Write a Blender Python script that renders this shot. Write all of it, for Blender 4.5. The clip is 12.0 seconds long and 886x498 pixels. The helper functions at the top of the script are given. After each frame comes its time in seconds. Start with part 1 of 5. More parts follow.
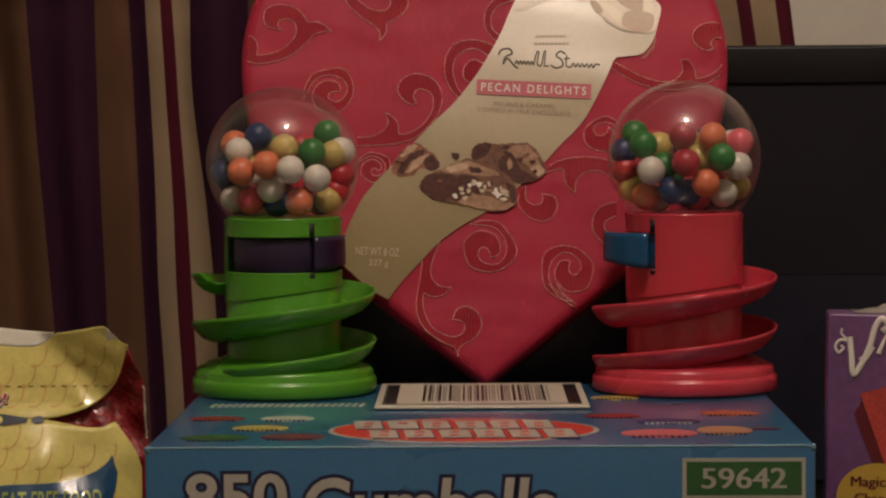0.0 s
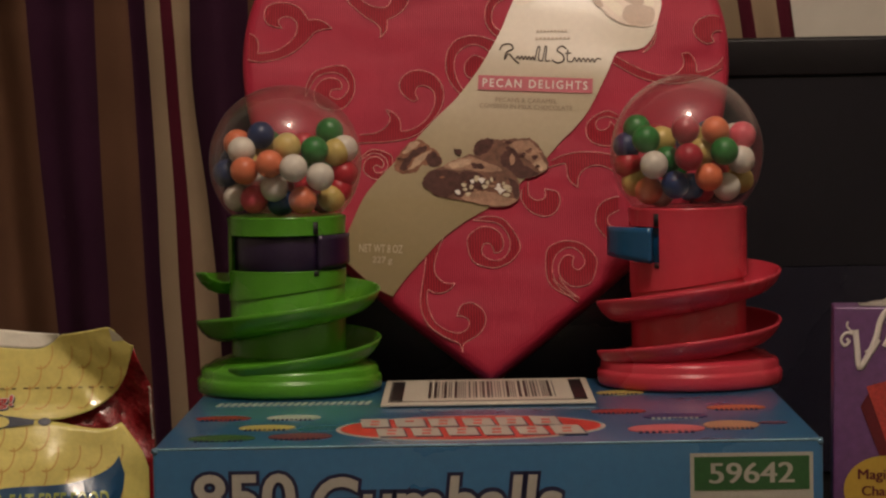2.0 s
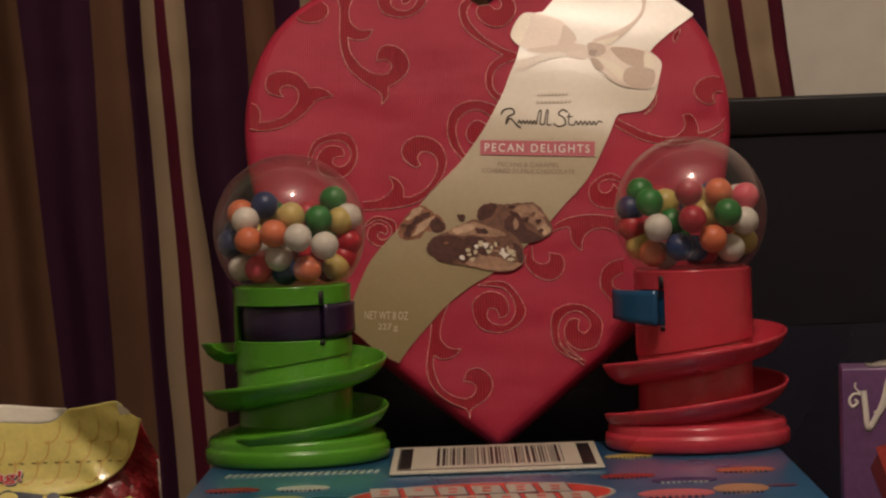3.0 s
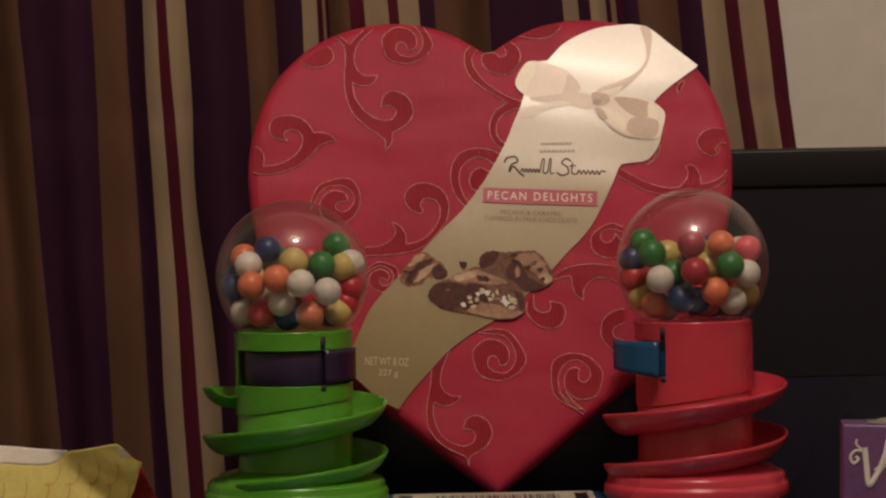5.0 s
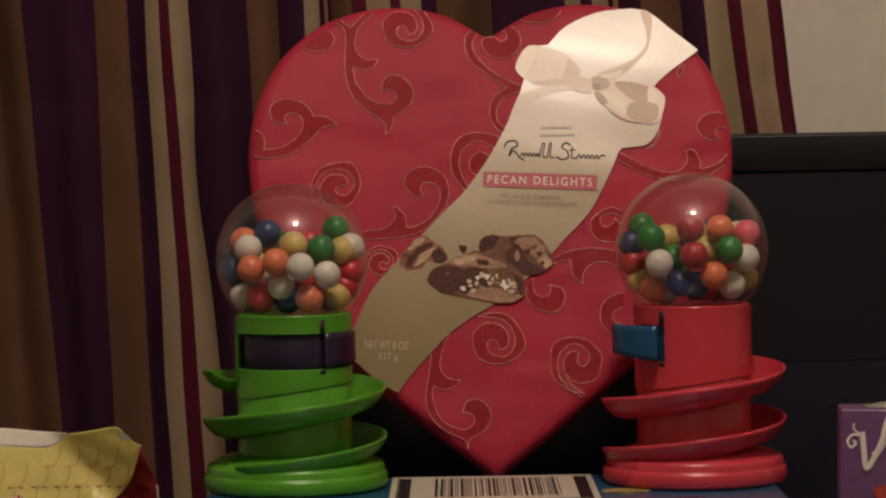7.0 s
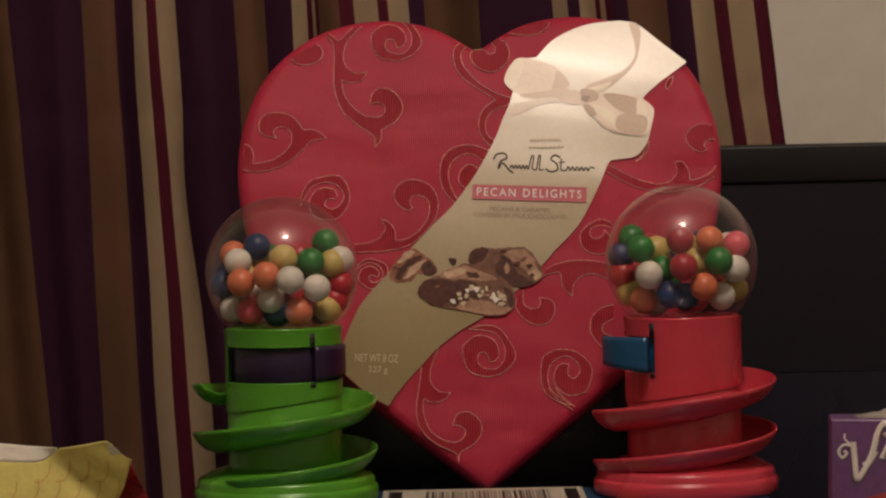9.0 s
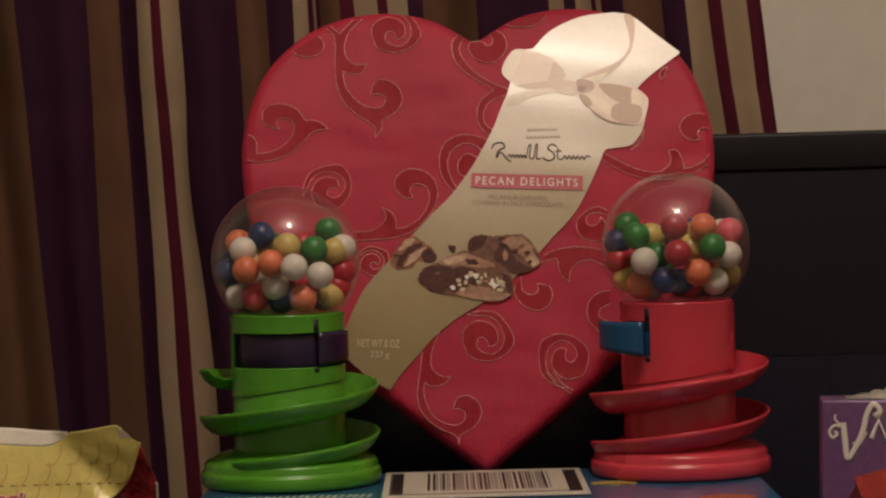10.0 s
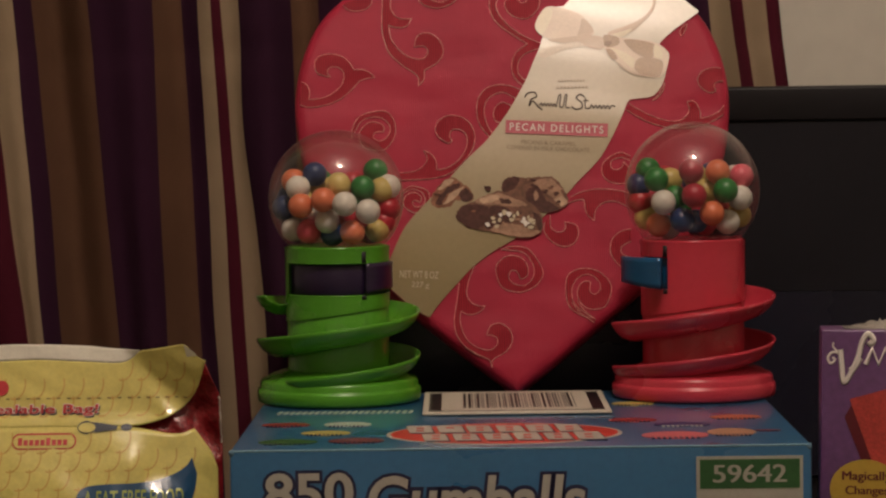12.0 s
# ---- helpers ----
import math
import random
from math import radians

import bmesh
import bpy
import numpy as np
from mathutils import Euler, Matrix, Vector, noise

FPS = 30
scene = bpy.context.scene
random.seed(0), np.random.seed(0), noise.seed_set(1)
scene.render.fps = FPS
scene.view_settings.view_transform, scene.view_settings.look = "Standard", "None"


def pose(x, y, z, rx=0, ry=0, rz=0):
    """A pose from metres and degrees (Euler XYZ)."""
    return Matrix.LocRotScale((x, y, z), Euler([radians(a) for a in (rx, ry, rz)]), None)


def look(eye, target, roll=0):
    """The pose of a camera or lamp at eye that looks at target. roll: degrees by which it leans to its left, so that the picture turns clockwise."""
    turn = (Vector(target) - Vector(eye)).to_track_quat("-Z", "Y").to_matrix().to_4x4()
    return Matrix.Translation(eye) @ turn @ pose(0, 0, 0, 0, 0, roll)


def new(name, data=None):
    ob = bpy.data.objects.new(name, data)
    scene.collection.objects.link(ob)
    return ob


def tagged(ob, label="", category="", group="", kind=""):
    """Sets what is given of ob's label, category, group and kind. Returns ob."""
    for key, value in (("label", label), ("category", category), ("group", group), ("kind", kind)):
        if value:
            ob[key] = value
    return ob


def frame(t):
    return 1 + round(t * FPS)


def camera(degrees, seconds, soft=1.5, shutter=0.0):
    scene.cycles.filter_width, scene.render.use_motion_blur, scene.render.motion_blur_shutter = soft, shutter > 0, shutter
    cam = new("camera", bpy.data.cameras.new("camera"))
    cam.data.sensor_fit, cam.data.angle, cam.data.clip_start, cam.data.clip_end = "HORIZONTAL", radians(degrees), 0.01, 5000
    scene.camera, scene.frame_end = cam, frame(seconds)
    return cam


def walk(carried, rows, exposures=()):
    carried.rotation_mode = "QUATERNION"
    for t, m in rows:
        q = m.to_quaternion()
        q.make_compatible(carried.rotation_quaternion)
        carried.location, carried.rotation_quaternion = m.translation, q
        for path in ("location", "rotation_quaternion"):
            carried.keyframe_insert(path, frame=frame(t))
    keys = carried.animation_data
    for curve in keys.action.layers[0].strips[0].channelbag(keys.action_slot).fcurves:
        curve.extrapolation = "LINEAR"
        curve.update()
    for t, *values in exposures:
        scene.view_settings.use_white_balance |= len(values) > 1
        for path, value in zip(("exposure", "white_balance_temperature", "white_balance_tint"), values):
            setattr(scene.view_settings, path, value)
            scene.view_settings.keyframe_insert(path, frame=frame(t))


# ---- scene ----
# Camera: seconds, x, y, z, yaw, pitch, roll
cam = camera(19.0, 12.0, soft=2.3)
ROWS = [
    (0, 0.1548, -1.1771, 0.2507, 0.977, -3.032, 0.379),
    (0.5, 0.1505, -1.1785, 0.2544, -0.389, -3.178, 0.739),
    (1, 0.1452, -1.1780, 0.2544, -0.207, -3.046, 0.739),
    (1.5, 0.1456, -1.1764, 0.2520, 0.413, -3.128, 0.737),
    (2, 0.1505, -1.1774, 0.2552, 0.846, -3.286, 1.031),
    (2.5, 0.1507, -1.1770, 0.2639, 0.746, -3.007, 1.363),
    (3, 0.1478, -1.1774, 0.2633, 0.784, -2.177, 2.093),
    (3.2, 0.1484, -1.1769, 0.2676, 0.906, -1.922, 1.913),
    (4.8, 0.1445, -1.1770, 0.2694, 0.698, -1.347, 1.085),
    (5, 0.1397, -1.1797, 0.2725, 0.530, -1.514, 1.127),
    (5.5, 0.1427, -1.1787, 0.2715, 0.589, -1.519, 1.289),
    (6, 0.1426, -1.1793, 0.2709, 0.725, -1.508, 1.553),
    (6.5, 0.1421, -1.1827, 0.2703, 0.739, -1.496, 0.743),
    (7, 0.1429, -1.1822, 0.2723, 0.652, -1.854, 1.017),
    (9, 0.1422, -1.1817, 0.2705, 0.395, -1.513, 1.280),
    (9.5, 0.1406, -1.1817, 0.2701, 0.302, -1.645, 1.356),
    (10, 0.1393, -1.2160, 0.2716, 0.263, -1.790, 1.523),
    (10.5, 0.1365, -1.2736, 0.2748, 0.158, -2.195, 1.178),
    (11, 0.1348, -1.3339, 0.2776, 0.200, -2.095, 0.567),
    (11.5, 0.1347, -1.3589, 0.2798, 0.537, -2.646, 1.132),
    (12, 0.1285, -1.3572, 0.2750, 0.669, -3.040, 0.788),
]
EXPOSURE = [(0.0, 0.0), (12.0, 0.0)]
walk(cam, [(t, pose(x, y, z, 90 + pitch, roll, yaw)) for t, x, y, z, yaw, pitch, roll in ROWS], EXPOSURE)

# ---- light: one warm ceiling lamp behind and above the camera, dim room ----
world = bpy.data.worlds.new("room_air")
world.use_nodes = True
world.node_tree.nodes["Background"].inputs[0].default_value = (1.0, 0.75, 0.5, 1)
world.node_tree.nodes["Background"].inputs[1].default_value = 0.02
scene.world = world
lamp_data = bpy.data.lights.new("ceiling_lamp_bulb", "POINT")
lamp_data.shadow_soft_size, lamp_data.energy = 0.075, 38.5
lamp_data.color = (1.0, 0.81, 0.68)
lamp = new("ceiling_lamp_bulb", lamp_data)
lamp.matrix_world = look((0.28, -0.68, 1.62), (0.16, 0.2, 0.2))


# ---- materials ----
def shader(name):
    m = bpy.data.materials.new(name)
    m.use_nodes = True
    return m, m.node_tree.nodes, m.node_tree.links, m.node_tree.nodes["Principled BSDF"]


def mat(name, color, rough=0.5, metal=0.0, vary=0.15, scale=60.0, bump=0.05, coat=0.0, stretch=(1, 1, 1), spec=0.5, sheen=0.0):
    """A surface with coarse stains, fine grain and a fine relief."""
    m, n, l, b = shader(name)
    co = n.new("ShaderNodeTexCoord")
    mp = n.new("ShaderNodeMapping")
    mp.inputs["Scale"].default_value = stretch
    l.new(co.outputs["Object"], mp.inputs["Vector"])
    coarse, fine = n.new("ShaderNodeTexNoise"), n.new("ShaderNodeTexNoise")
    coarse.inputs["Scale"].default_value, coarse.inputs["Detail"].default_value = scale * 0.35, 4
    fine.inputs["Scale"].default_value, fine.inputs["Detail"].default_value = scale * 8, 6
    for t in (coarse, fine):
        l.new(mp.outputs[0], t.inputs["Vector"])
    add = n.new("ShaderNodeMath")
    add.operation = "ADD"
    l.new(coarse.outputs[0], add.inputs[0])
    l.new(fine.outputs[0], add.inputs[1])
    ramp = n.new("ShaderNodeMapRange")
    ramp.inputs[1].default_value, ramp.inputs[2].default_value = 0.6, 1.4
    ramp.inputs[3].default_value, ramp.inputs[4].default_value = 1 - vary, 1 + vary
    l.new(add.outputs[0], ramp.inputs[0])
    mul = n.new("ShaderNodeVectorMath")
    mul.operation = "SCALE"
    mul.inputs[0].default_value = color
    l.new(ramp.outputs[0], mul.inputs["Scale"])
    l.new(mul.outputs[0], b.inputs["Base Color"])
    rr = n.new("ShaderNodeMapRange")
    rr.inputs[3].default_value, rr.inputs[4].default_value = max(0.02, rough - 0.08), min(1, rough + 0.1)
    l.new(coarse.outputs[0], rr.inputs[0])
    l.new(rr.outputs[0], b.inputs["Roughness"])
    if bump:
        bp = n.new("ShaderNodeBump")
        bp.inputs["Strength"].default_value, bp.inputs["Distance"].default_value = bump, 0.002
        l.new(fine.outputs[0], bp.inputs["Height"])
        l.new(bp.outputs[0], b.inputs["Normal"])
    b.inputs["Metallic"].default_value = metal
    b.inputs["Specular IOR Level"].default_value = spec
    b.inputs["Coat Weight"].default_value = coat
    b.inputs["Coat Roughness"].default_value = 0.12
    b.inputs["Sheen Weight"].default_value = sheen
    return m


def ribbed(name, color, dark, freq, rough=0.45, axis="X", sheen=0.0, spec=0.4, wave=0.0):
    """Woven fabric with fine ribs along one axis, and soft puckers across them."""
    m, n, l, b = shader(name)
    co = n.new("ShaderNodeTexCoord")
    w = n.new("ShaderNodeTexWave")
    w.bands_direction = axis
    w.inputs["Scale"].default_value, w.inputs["Distortion"].default_value = freq, 1.2
    w.inputs["Detail"].default_value, w.inputs["Detail Scale"].default_value = 3, 2.0
    l.new(co.outputs["Object"], w.inputs["Vector"])
    big = n.new("ShaderNodeTexNoise")
    big.inputs["Scale"].default_value = 14
    l.new(co.outputs["Object"], big.inputs["Vector"])
    mix = n.new("ShaderNodeMix")
    mix.data_type = "RGBA"
    mix.inputs[6].default_value, mix.inputs[7].default_value = (*dark, 1), (*color, 1)
    l.new(w.outputs["Fac"], mix.inputs[0])
    sc = n.new("ShaderNodeMapRange")
    sc.inputs[3].default_value, sc.inputs[4].default_value = 0.8, 1.2
    l.new(big.outputs[0], sc.inputs[0])
    mul = n.new("ShaderNodeVectorMath")
    mul.operation = "SCALE"
    l.new(mix.outputs[2], mul.inputs[0])
    l.new(sc.outputs[0], mul.inputs["Scale"])
    l.new(mul.outputs[0], b.inputs["Base Color"])
    bp = n.new("ShaderNodeBump")
    bp.inputs["Strength"].default_value, bp.inputs["Distance"].default_value = 0.25, 0.0006
    l.new(w.outputs["Fac"], bp.inputs["Height"])
    l.new(bp.outputs[0], b.inputs["Normal"])
    if wave:
        mp, pk, soft_bump = n.new("ShaderNodeMapping"), n.new("ShaderNodeTexNoise"), n.new("ShaderNodeBump")
        mp.inputs["Scale"].default_value = (14, 34, 14)
        mp.inputs["Rotation"].default_value = (0, 0, 0.35)
        pk.inputs["Scale"].default_value, pk.inputs["Detail"].default_value = 1.0, 1.5
        soft_bump.inputs["Strength"].default_value, soft_bump.inputs["Distance"].default_value = wave, 0.006
        l.new(co.outputs["Object"], mp.inputs["Vector"])
        l.new(mp.outputs[0], pk.inputs["Vector"])
        l.new(pk.outputs[0], soft_bump.inputs["Height"])
        l.new(soft_bump.outputs[0], bp.inputs["Normal"])
    b.inputs["Roughness"].default_value = rough
    b.inputs["Specular IOR Level"].default_value = spec
    b.inputs["Sheen Weight"].default_value = sheen
    return m


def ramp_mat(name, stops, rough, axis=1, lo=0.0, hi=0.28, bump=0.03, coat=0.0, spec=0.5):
    """A colour gradient along one local axis of a sheet."""
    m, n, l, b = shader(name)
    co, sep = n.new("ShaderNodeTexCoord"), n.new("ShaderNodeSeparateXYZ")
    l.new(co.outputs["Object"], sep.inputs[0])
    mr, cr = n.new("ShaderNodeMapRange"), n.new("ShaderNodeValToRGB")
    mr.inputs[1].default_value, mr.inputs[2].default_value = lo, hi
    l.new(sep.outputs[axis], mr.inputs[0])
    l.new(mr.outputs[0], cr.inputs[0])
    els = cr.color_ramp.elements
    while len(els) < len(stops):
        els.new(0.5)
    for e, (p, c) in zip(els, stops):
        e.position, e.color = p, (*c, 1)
    no = n.new("ShaderNodeTexNoise")
    no.inputs["Scale"].default_value, no.inputs["Detail"].default_value = 300, 5
    l.new(co.outputs["Object"], no.inputs["Vector"])
    sc = n.new("ShaderNodeMapRange")
    sc.inputs[3].default_value, sc.inputs[4].default_value = 0.92, 1.06
    l.new(no.outputs[0], sc.inputs[0])
    mul = n.new("ShaderNodeVectorMath")
    mul.operation = "SCALE"
    l.new(cr.outputs[0], mul.inputs[0])
    l.new(sc.outputs[0], mul.inputs["Scale"])
    l.new(mul.outputs[0], b.inputs["Base Color"])
    bp = n.new("ShaderNodeBump")
    bp.inputs["Strength"].default_value, bp.inputs["Distance"].default_value = bump, 0.001
    l.new(no.outputs[0], bp.inputs["Height"])
    l.new(bp.outputs[0], b.inputs["Normal"])
    b.inputs["Roughness"].default_value = rough
    b.inputs["Specular IOR Level"].default_value = spec
    b.inputs["Coat Weight"].default_value = coat
    return m


def clear(name, tint, gloss_rough=0.03, strength=1.0):
    """Thin clear plastic: see-through with a Fresnel gloss."""
    m, n, l, b = shader(name)
    n.remove(b)
    tr, gl, mx, fr = n.new("ShaderNodeBsdfTransparent"), n.new("ShaderNodeBsdfGlossy"), n.new("ShaderNodeMixShader"), n.new("ShaderNodeLayerWeight")
    tr.inputs[0].default_value = (*tint, 1)
    gl.inputs["Roughness"].default_value = gloss_rough
    gl.inputs["Color"].default_value = (strength, strength, strength, 1)
    po, ma = n.new("ShaderNodeMath"), n.new("ShaderNodeMath")
    po.operation, ma.operation = "POWER", "MULTIPLY_ADD"
    po.inputs[1].default_value = 3.0
    ma.inputs[1].default_value, ma.inputs[2].default_value = 0.72, 0.06
    l.new(fr.outputs["Facing"], po.inputs[0])
    l.new(po.outputs[0], ma.inputs[0])
    l.new(ma.outputs[0], mx.inputs[0])
    l.new(tr.outputs[0], mx.inputs[1])
    wide, both = n.new("ShaderNodeBsdfGlossy"), n.new("ShaderNodeMixShader")
    wide.inputs["Roughness"].default_value = 0.42
    both.inputs[0].default_value = 0.45
    l.new(gl.outputs[0], both.inputs[1])
    l.new(wide.outputs[0], both.inputs[2])
    l.new(both.outputs[0], mx.inputs[2])
    l.new(mx.outputs[0], n["Material Output"].inputs[0])
    return m


M_WALL = mat("painted_wall", (0.65, 0.62, 0.54), 0.7, scale=8, vary=0.06, bump=0.15)
M_TABLE = mat("dark_wood_top", (0.05, 0.03, 0.02), 0.35, scale=12, stretch=(1, 8, 8))
M_CEIL = mat("ceiling_paint", (0.7, 0.68, 0.62), 0.9, scale=8, vary=0.05)
M_FLOOR = mat("carpet", (0.26, 0.21, 0.17), 0.95, scale=40, vary=0.3, bump=0.4)
M_TVCASE = mat("black_plastic_case", (0.007, 0.006, 0.008), 0.45, scale=50, bump=0.06, spec=0.3)
M_TVLOW = mat("gloss_black_panel", (0.012, 0.012, 0.023), 0.26, scale=30, bump=0.0, spec=0.4)
M_SCREEN = mat("dark_screen", (0.0085, 0.0080, 0.0125), 0.45, scale=20, bump=0.0, spec=0.3)
CLOTH = {
    "D": ribbed("dark_plum_cloth", (0.043, 0.012, 0.032), (0.030, 0.009, 0.023), 900, 0.9, spec=0.12),
    "B": ribbed("brown_cloth", (0.142, 0.073, 0.042), (0.105, 0.053, 0.032), 900, 0.9, spec=0.12),
    "C": ribbed("cream_cloth", (0.36, 0.27, 0.175), (0.29, 0.215, 0.14), 900, 0.9, spec=0.12),
    "M": ribbed("maroon_cloth", (0.085, 0.010, 0.022), (0.06, 0.007, 0.016), 900, 0.9, spec=0.12),
}
M_RED_FABRIC = ribbed("red_satin_fabric", (0.395, 0.019, 0.050), (0.365, 0.017, 0.045), 260, 0.5, spec=0.25, wave=0.55)
M_SCROLL = ribbed("dark_red_woven_scroll", (0.42, 0.022, 0.040), (0.15, 0.006, 0.014), 215, 0.5, spec=0.12, wave=0.5)
M_GOLD = mat("copper_thread", (1.0, 0.56, 0.47), 0.3, metal=0.1, scale=1500, vary=0.8, bump=0.5, coat=0.6)
# tan low on the band, paler in steps towards its top
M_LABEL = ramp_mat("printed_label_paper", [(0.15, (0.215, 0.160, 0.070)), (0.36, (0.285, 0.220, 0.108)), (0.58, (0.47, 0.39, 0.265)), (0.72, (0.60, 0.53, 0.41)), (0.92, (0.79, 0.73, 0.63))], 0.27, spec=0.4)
M_INK = mat("dark_brown_ink", (0.06, 0.035, 0.025), 0.5, bump=0)
M_INKPALE = mat("pale_brown_ink", (0.44, 0.35, 0.25), 0.5, bump=0)
M_INKCREAM = mat("cream_ink", (0.55, 0.46, 0.3), 0.5, bump=0)
M_BANNER = mat("rose_banner_ink", (0.42, 0.045, 0.07), 0.4, bump=0)
M_WHITE = mat("white_ink", (0.75, 0.7, 0.64), 0.45, vary=0.06, bump=0)
M_BOW = mat("beige_satin_ribbon", (0.57, 0.43, 0.31), 0.35, vary=0.12, scale=70, bump=0.0, stretch=(1, 3, 1))
M_BOWFAINT = mat("faint_ribbon_print", (0.64, 0.54, 0.42), 0.35, vary=0.1, scale=60, bump=0)
M_BOWPALE = mat("pale_ribbon_print", (0.70, 0.56, 0.43), 0.35, vary=0.1, scale=90, bump=0)
M_BOWCREAM = mat("cream_ribbon_print", (0.74, 0.64, 0.47), 0.35, vary=0.1, scale=90, bump=0)
M_BOWBROWN = mat("brown_ribbon_print", (0.43, 0.295, 0.19), 0.38, vary=0.2, scale=90, bump=0)
M_BOWDARK = mat("dark_ribbon_print", (0.26, 0.16, 0.095), 0.4, vary=0.2, scale=90, bump=0)
M_INKSOFT = mat("soft_brown_ink", (0.20, 0.14, 0.08), 0.5, bump=0)
M_CHOC = mat("dark_chocolate_print", (0.075, 0.030, 0.024), 0.4, vary=0.6, scale=850, bump=0.0, spec=0.10)
M_COCOA = mat("milk_chocolate_print", (0.165, 0.080, 0.054), 0.4, vary=0.6, scale=700, bump=0.0, spec=0.10)
M_NUT = mat("pecan_print", (0.235, 0.105, 0.062), 0.4, vary=0.6, scale=900, bump=0.0, spec=0.10)
M_CARAMEL = mat("caramel_print", (0.35, 0.205, 0.135), 0.4, vary=0.55, scale=700, bump=0.0, spec=0.10)
M_NOUGAT = mat("pale_nougat_print", (0.50, 0.34, 0.23), 0.4, vary=0.4, scale=800, bump=0.0, spec=0.10)
M_GREEN = mat("green_plastic", (0.076, 0.29, 0.017), 0.27, vary=0.06, scale=25, bump=0.02)
M_RED = mat("red_plastic", (0.53, 0.039, 0.065), 0.26, vary=0.06, scale=25, bump=0.02)
M_PURPLE = mat("purple_plastic", (0.018, 0.008, 0.034), 0.3, vary=0.08, scale=25, bump=0.02)
M_BLUEPL = mat("blue_plastic", (0.008, 0.07, 0.17), 0.3, vary=0.08, scale=25, bump=0.02)
M_SLOT = mat("slot_shadow_black", (0.01, 0.008, 0.01), 0.6, bump=0)
M_GLOBE = clear("clear_globe_plastic", (0.95, 0.94, 0.92), 0.05)
BALL = {k: mat(n + "_gumball_shell", c, 0.36, vary=0.14, scale=140, bump=0.08) for k, n, c in (
    ("w", "white", (0.68, 0.64, 0.58)), ("o", "orange", (0.68, 0.18, 0.085)), ("y", "yellow", (0.55, 0.42, 0.13)),
    ("g", "green", (0.015, 0.17, 0.03)), ("b", "blue", (0.012, 0.03, 0.11)), ("r", "red", (0.44, 0.018, 0.034)),
    ("p", "pink", (0.68, 0.10, 0.15)), ("d", "dark_red", (0.36, 0.014, 0.036)))}
M_BOX = mat("blue_printed_card", (0.030, 0.138, 0.286), 0.28, vary=0.1, scale=30, bump=0.03, coat=0.6)
M_EDGE = mat("worn_card_edge", (0.16, 0.30, 0.38), 0.55, vary=0.3, scale=120, bump=0.2)
M_BOXWHITE = mat("dull_white_ink", (0.40, 0.38, 0.33), 0.4, vary=0.08, bump=0)
M_NAVY = mat("navy_ink", (0.012, 0.012, 0.05), 0.35, bump=0)
M_GREENINK = mat("dark_green_ink", (0.025, 0.10, 0.03), 0.35, bump=0)
M_REDINK = mat("bright_red_ink", (0.55, 0.04, 0.03), 0.35, bump=0)
M_CARD = mat("white_card", (0.54, 0.50, 0.42), 0.4, vary=0.06, bump=0.02)
M_BLACK = mat("black_ink", (0.012, 0.01, 0.012), 0.4, bump=0)
M_SCUFF = mat("scuffed_card", (0.10, 0.20, 0.28), 0.6, vary=0.4, scale=200, bump=0.2)
PRINT = {k: mat(n + "_print", c, 0.35, vary=0.3, scale=200, bump=0) for k, n, c in (
    ("r", "dull_red", (0.3, 0.03, 0.025)), ("w", "white", (0.45, 0.5, 0.42)), ("y", "yellow", (0.45, 0.36, 0.10)),
    ("g", "green", (0.04, 0.11, 0.03)), ("m", "maroon", (0.16, 0.03, 0.05)), ("n", "navy", (0.02, 0.03, 0.12)),
    ("o", "orange", (0.45, 0.12, 0.05)), ("p", "pink", (0.55, 0.13, 0.14)), ("t", "tan", (0.42, 0.22, 0.12)))}
M_BAG = mat("yellow_foil_film", (0.68, 0.595, 0.175), 0.30, vary=0.12, scale=40, bump=0.10, coat=0.9)
M_BAGWHITE = mat("white_film_edge", (0.70, 0.67, 0.57), 0.4, vary=0.08, scale=40, bump=0.1)
M_BAGRED = mat("red_film", (0.24, 0.010, 0.016), 0.2, vary=0.6, scale=60, bump=0.5, coat=0.4)
M_SCALE = mat("orange_scale_print", (0.56, 0.35, 0.09), 0.35, vary=0.2, bump=0)
M_SLIDER = mat("slate_print", (0.03, 0.036, 0.055), 0.4, bump=0)
M_BAGBLUE = mat("blue_banner_print", (0.015, 0.07, 0.16), 0.3, bump=0, coat=0.9)
M_LIME = mat("lime_print", (0.35, 0.42, 0.09), 0.35, bump=0, coat=0.9)
M_ROSE = mat("rose_letter_print", (0.55, 0.05, 0.06), 0.35, bump=0)
M_VIOLET = mat("violet_printed_card", (0.135, 0.055, 0.165), 0.4, vary=0.3, scale=30, bump=0.04, coat=0.1)
M_REDBLOCK = mat("red_orange_print", (0.46, 0.055, 0.045), 0.4, vary=0.45, scale=90, bump=0)
M_REDSIDE = mat("dark_red_print", (0.11, 0.008, 0.015), 0.4, vary=0.2, bump=0)
M_BADGE = mat("mustard_badge_print", (0.48, 0.32, 0.045), 0.4, vary=0.1, bump=0)
M_WRAPWHITE = mat("milky_film", (0.30, 0.27, 0.24), 0.2, vary=0.3, scale=60, bump=0.3)


# ---- mesh helpers ----
def link(name, bm, material, parent=None, label="", smooth=True):
    me = bpy.data.meshes.new(name)
    bm.normal_update()
    bm.to_mesh(me)
    bm.free()
    for m in (material if isinstance(material, (list, tuple)) else [material]):
        me.materials.append(m)
    if smooth:
        me.polygons.foreach_set("use_smooth", [True] * len(me.polygons))
    ob = new(name, me)
    if parent:
        ob.parent = parent
    if label:
        ob["label"] = label
    return ob


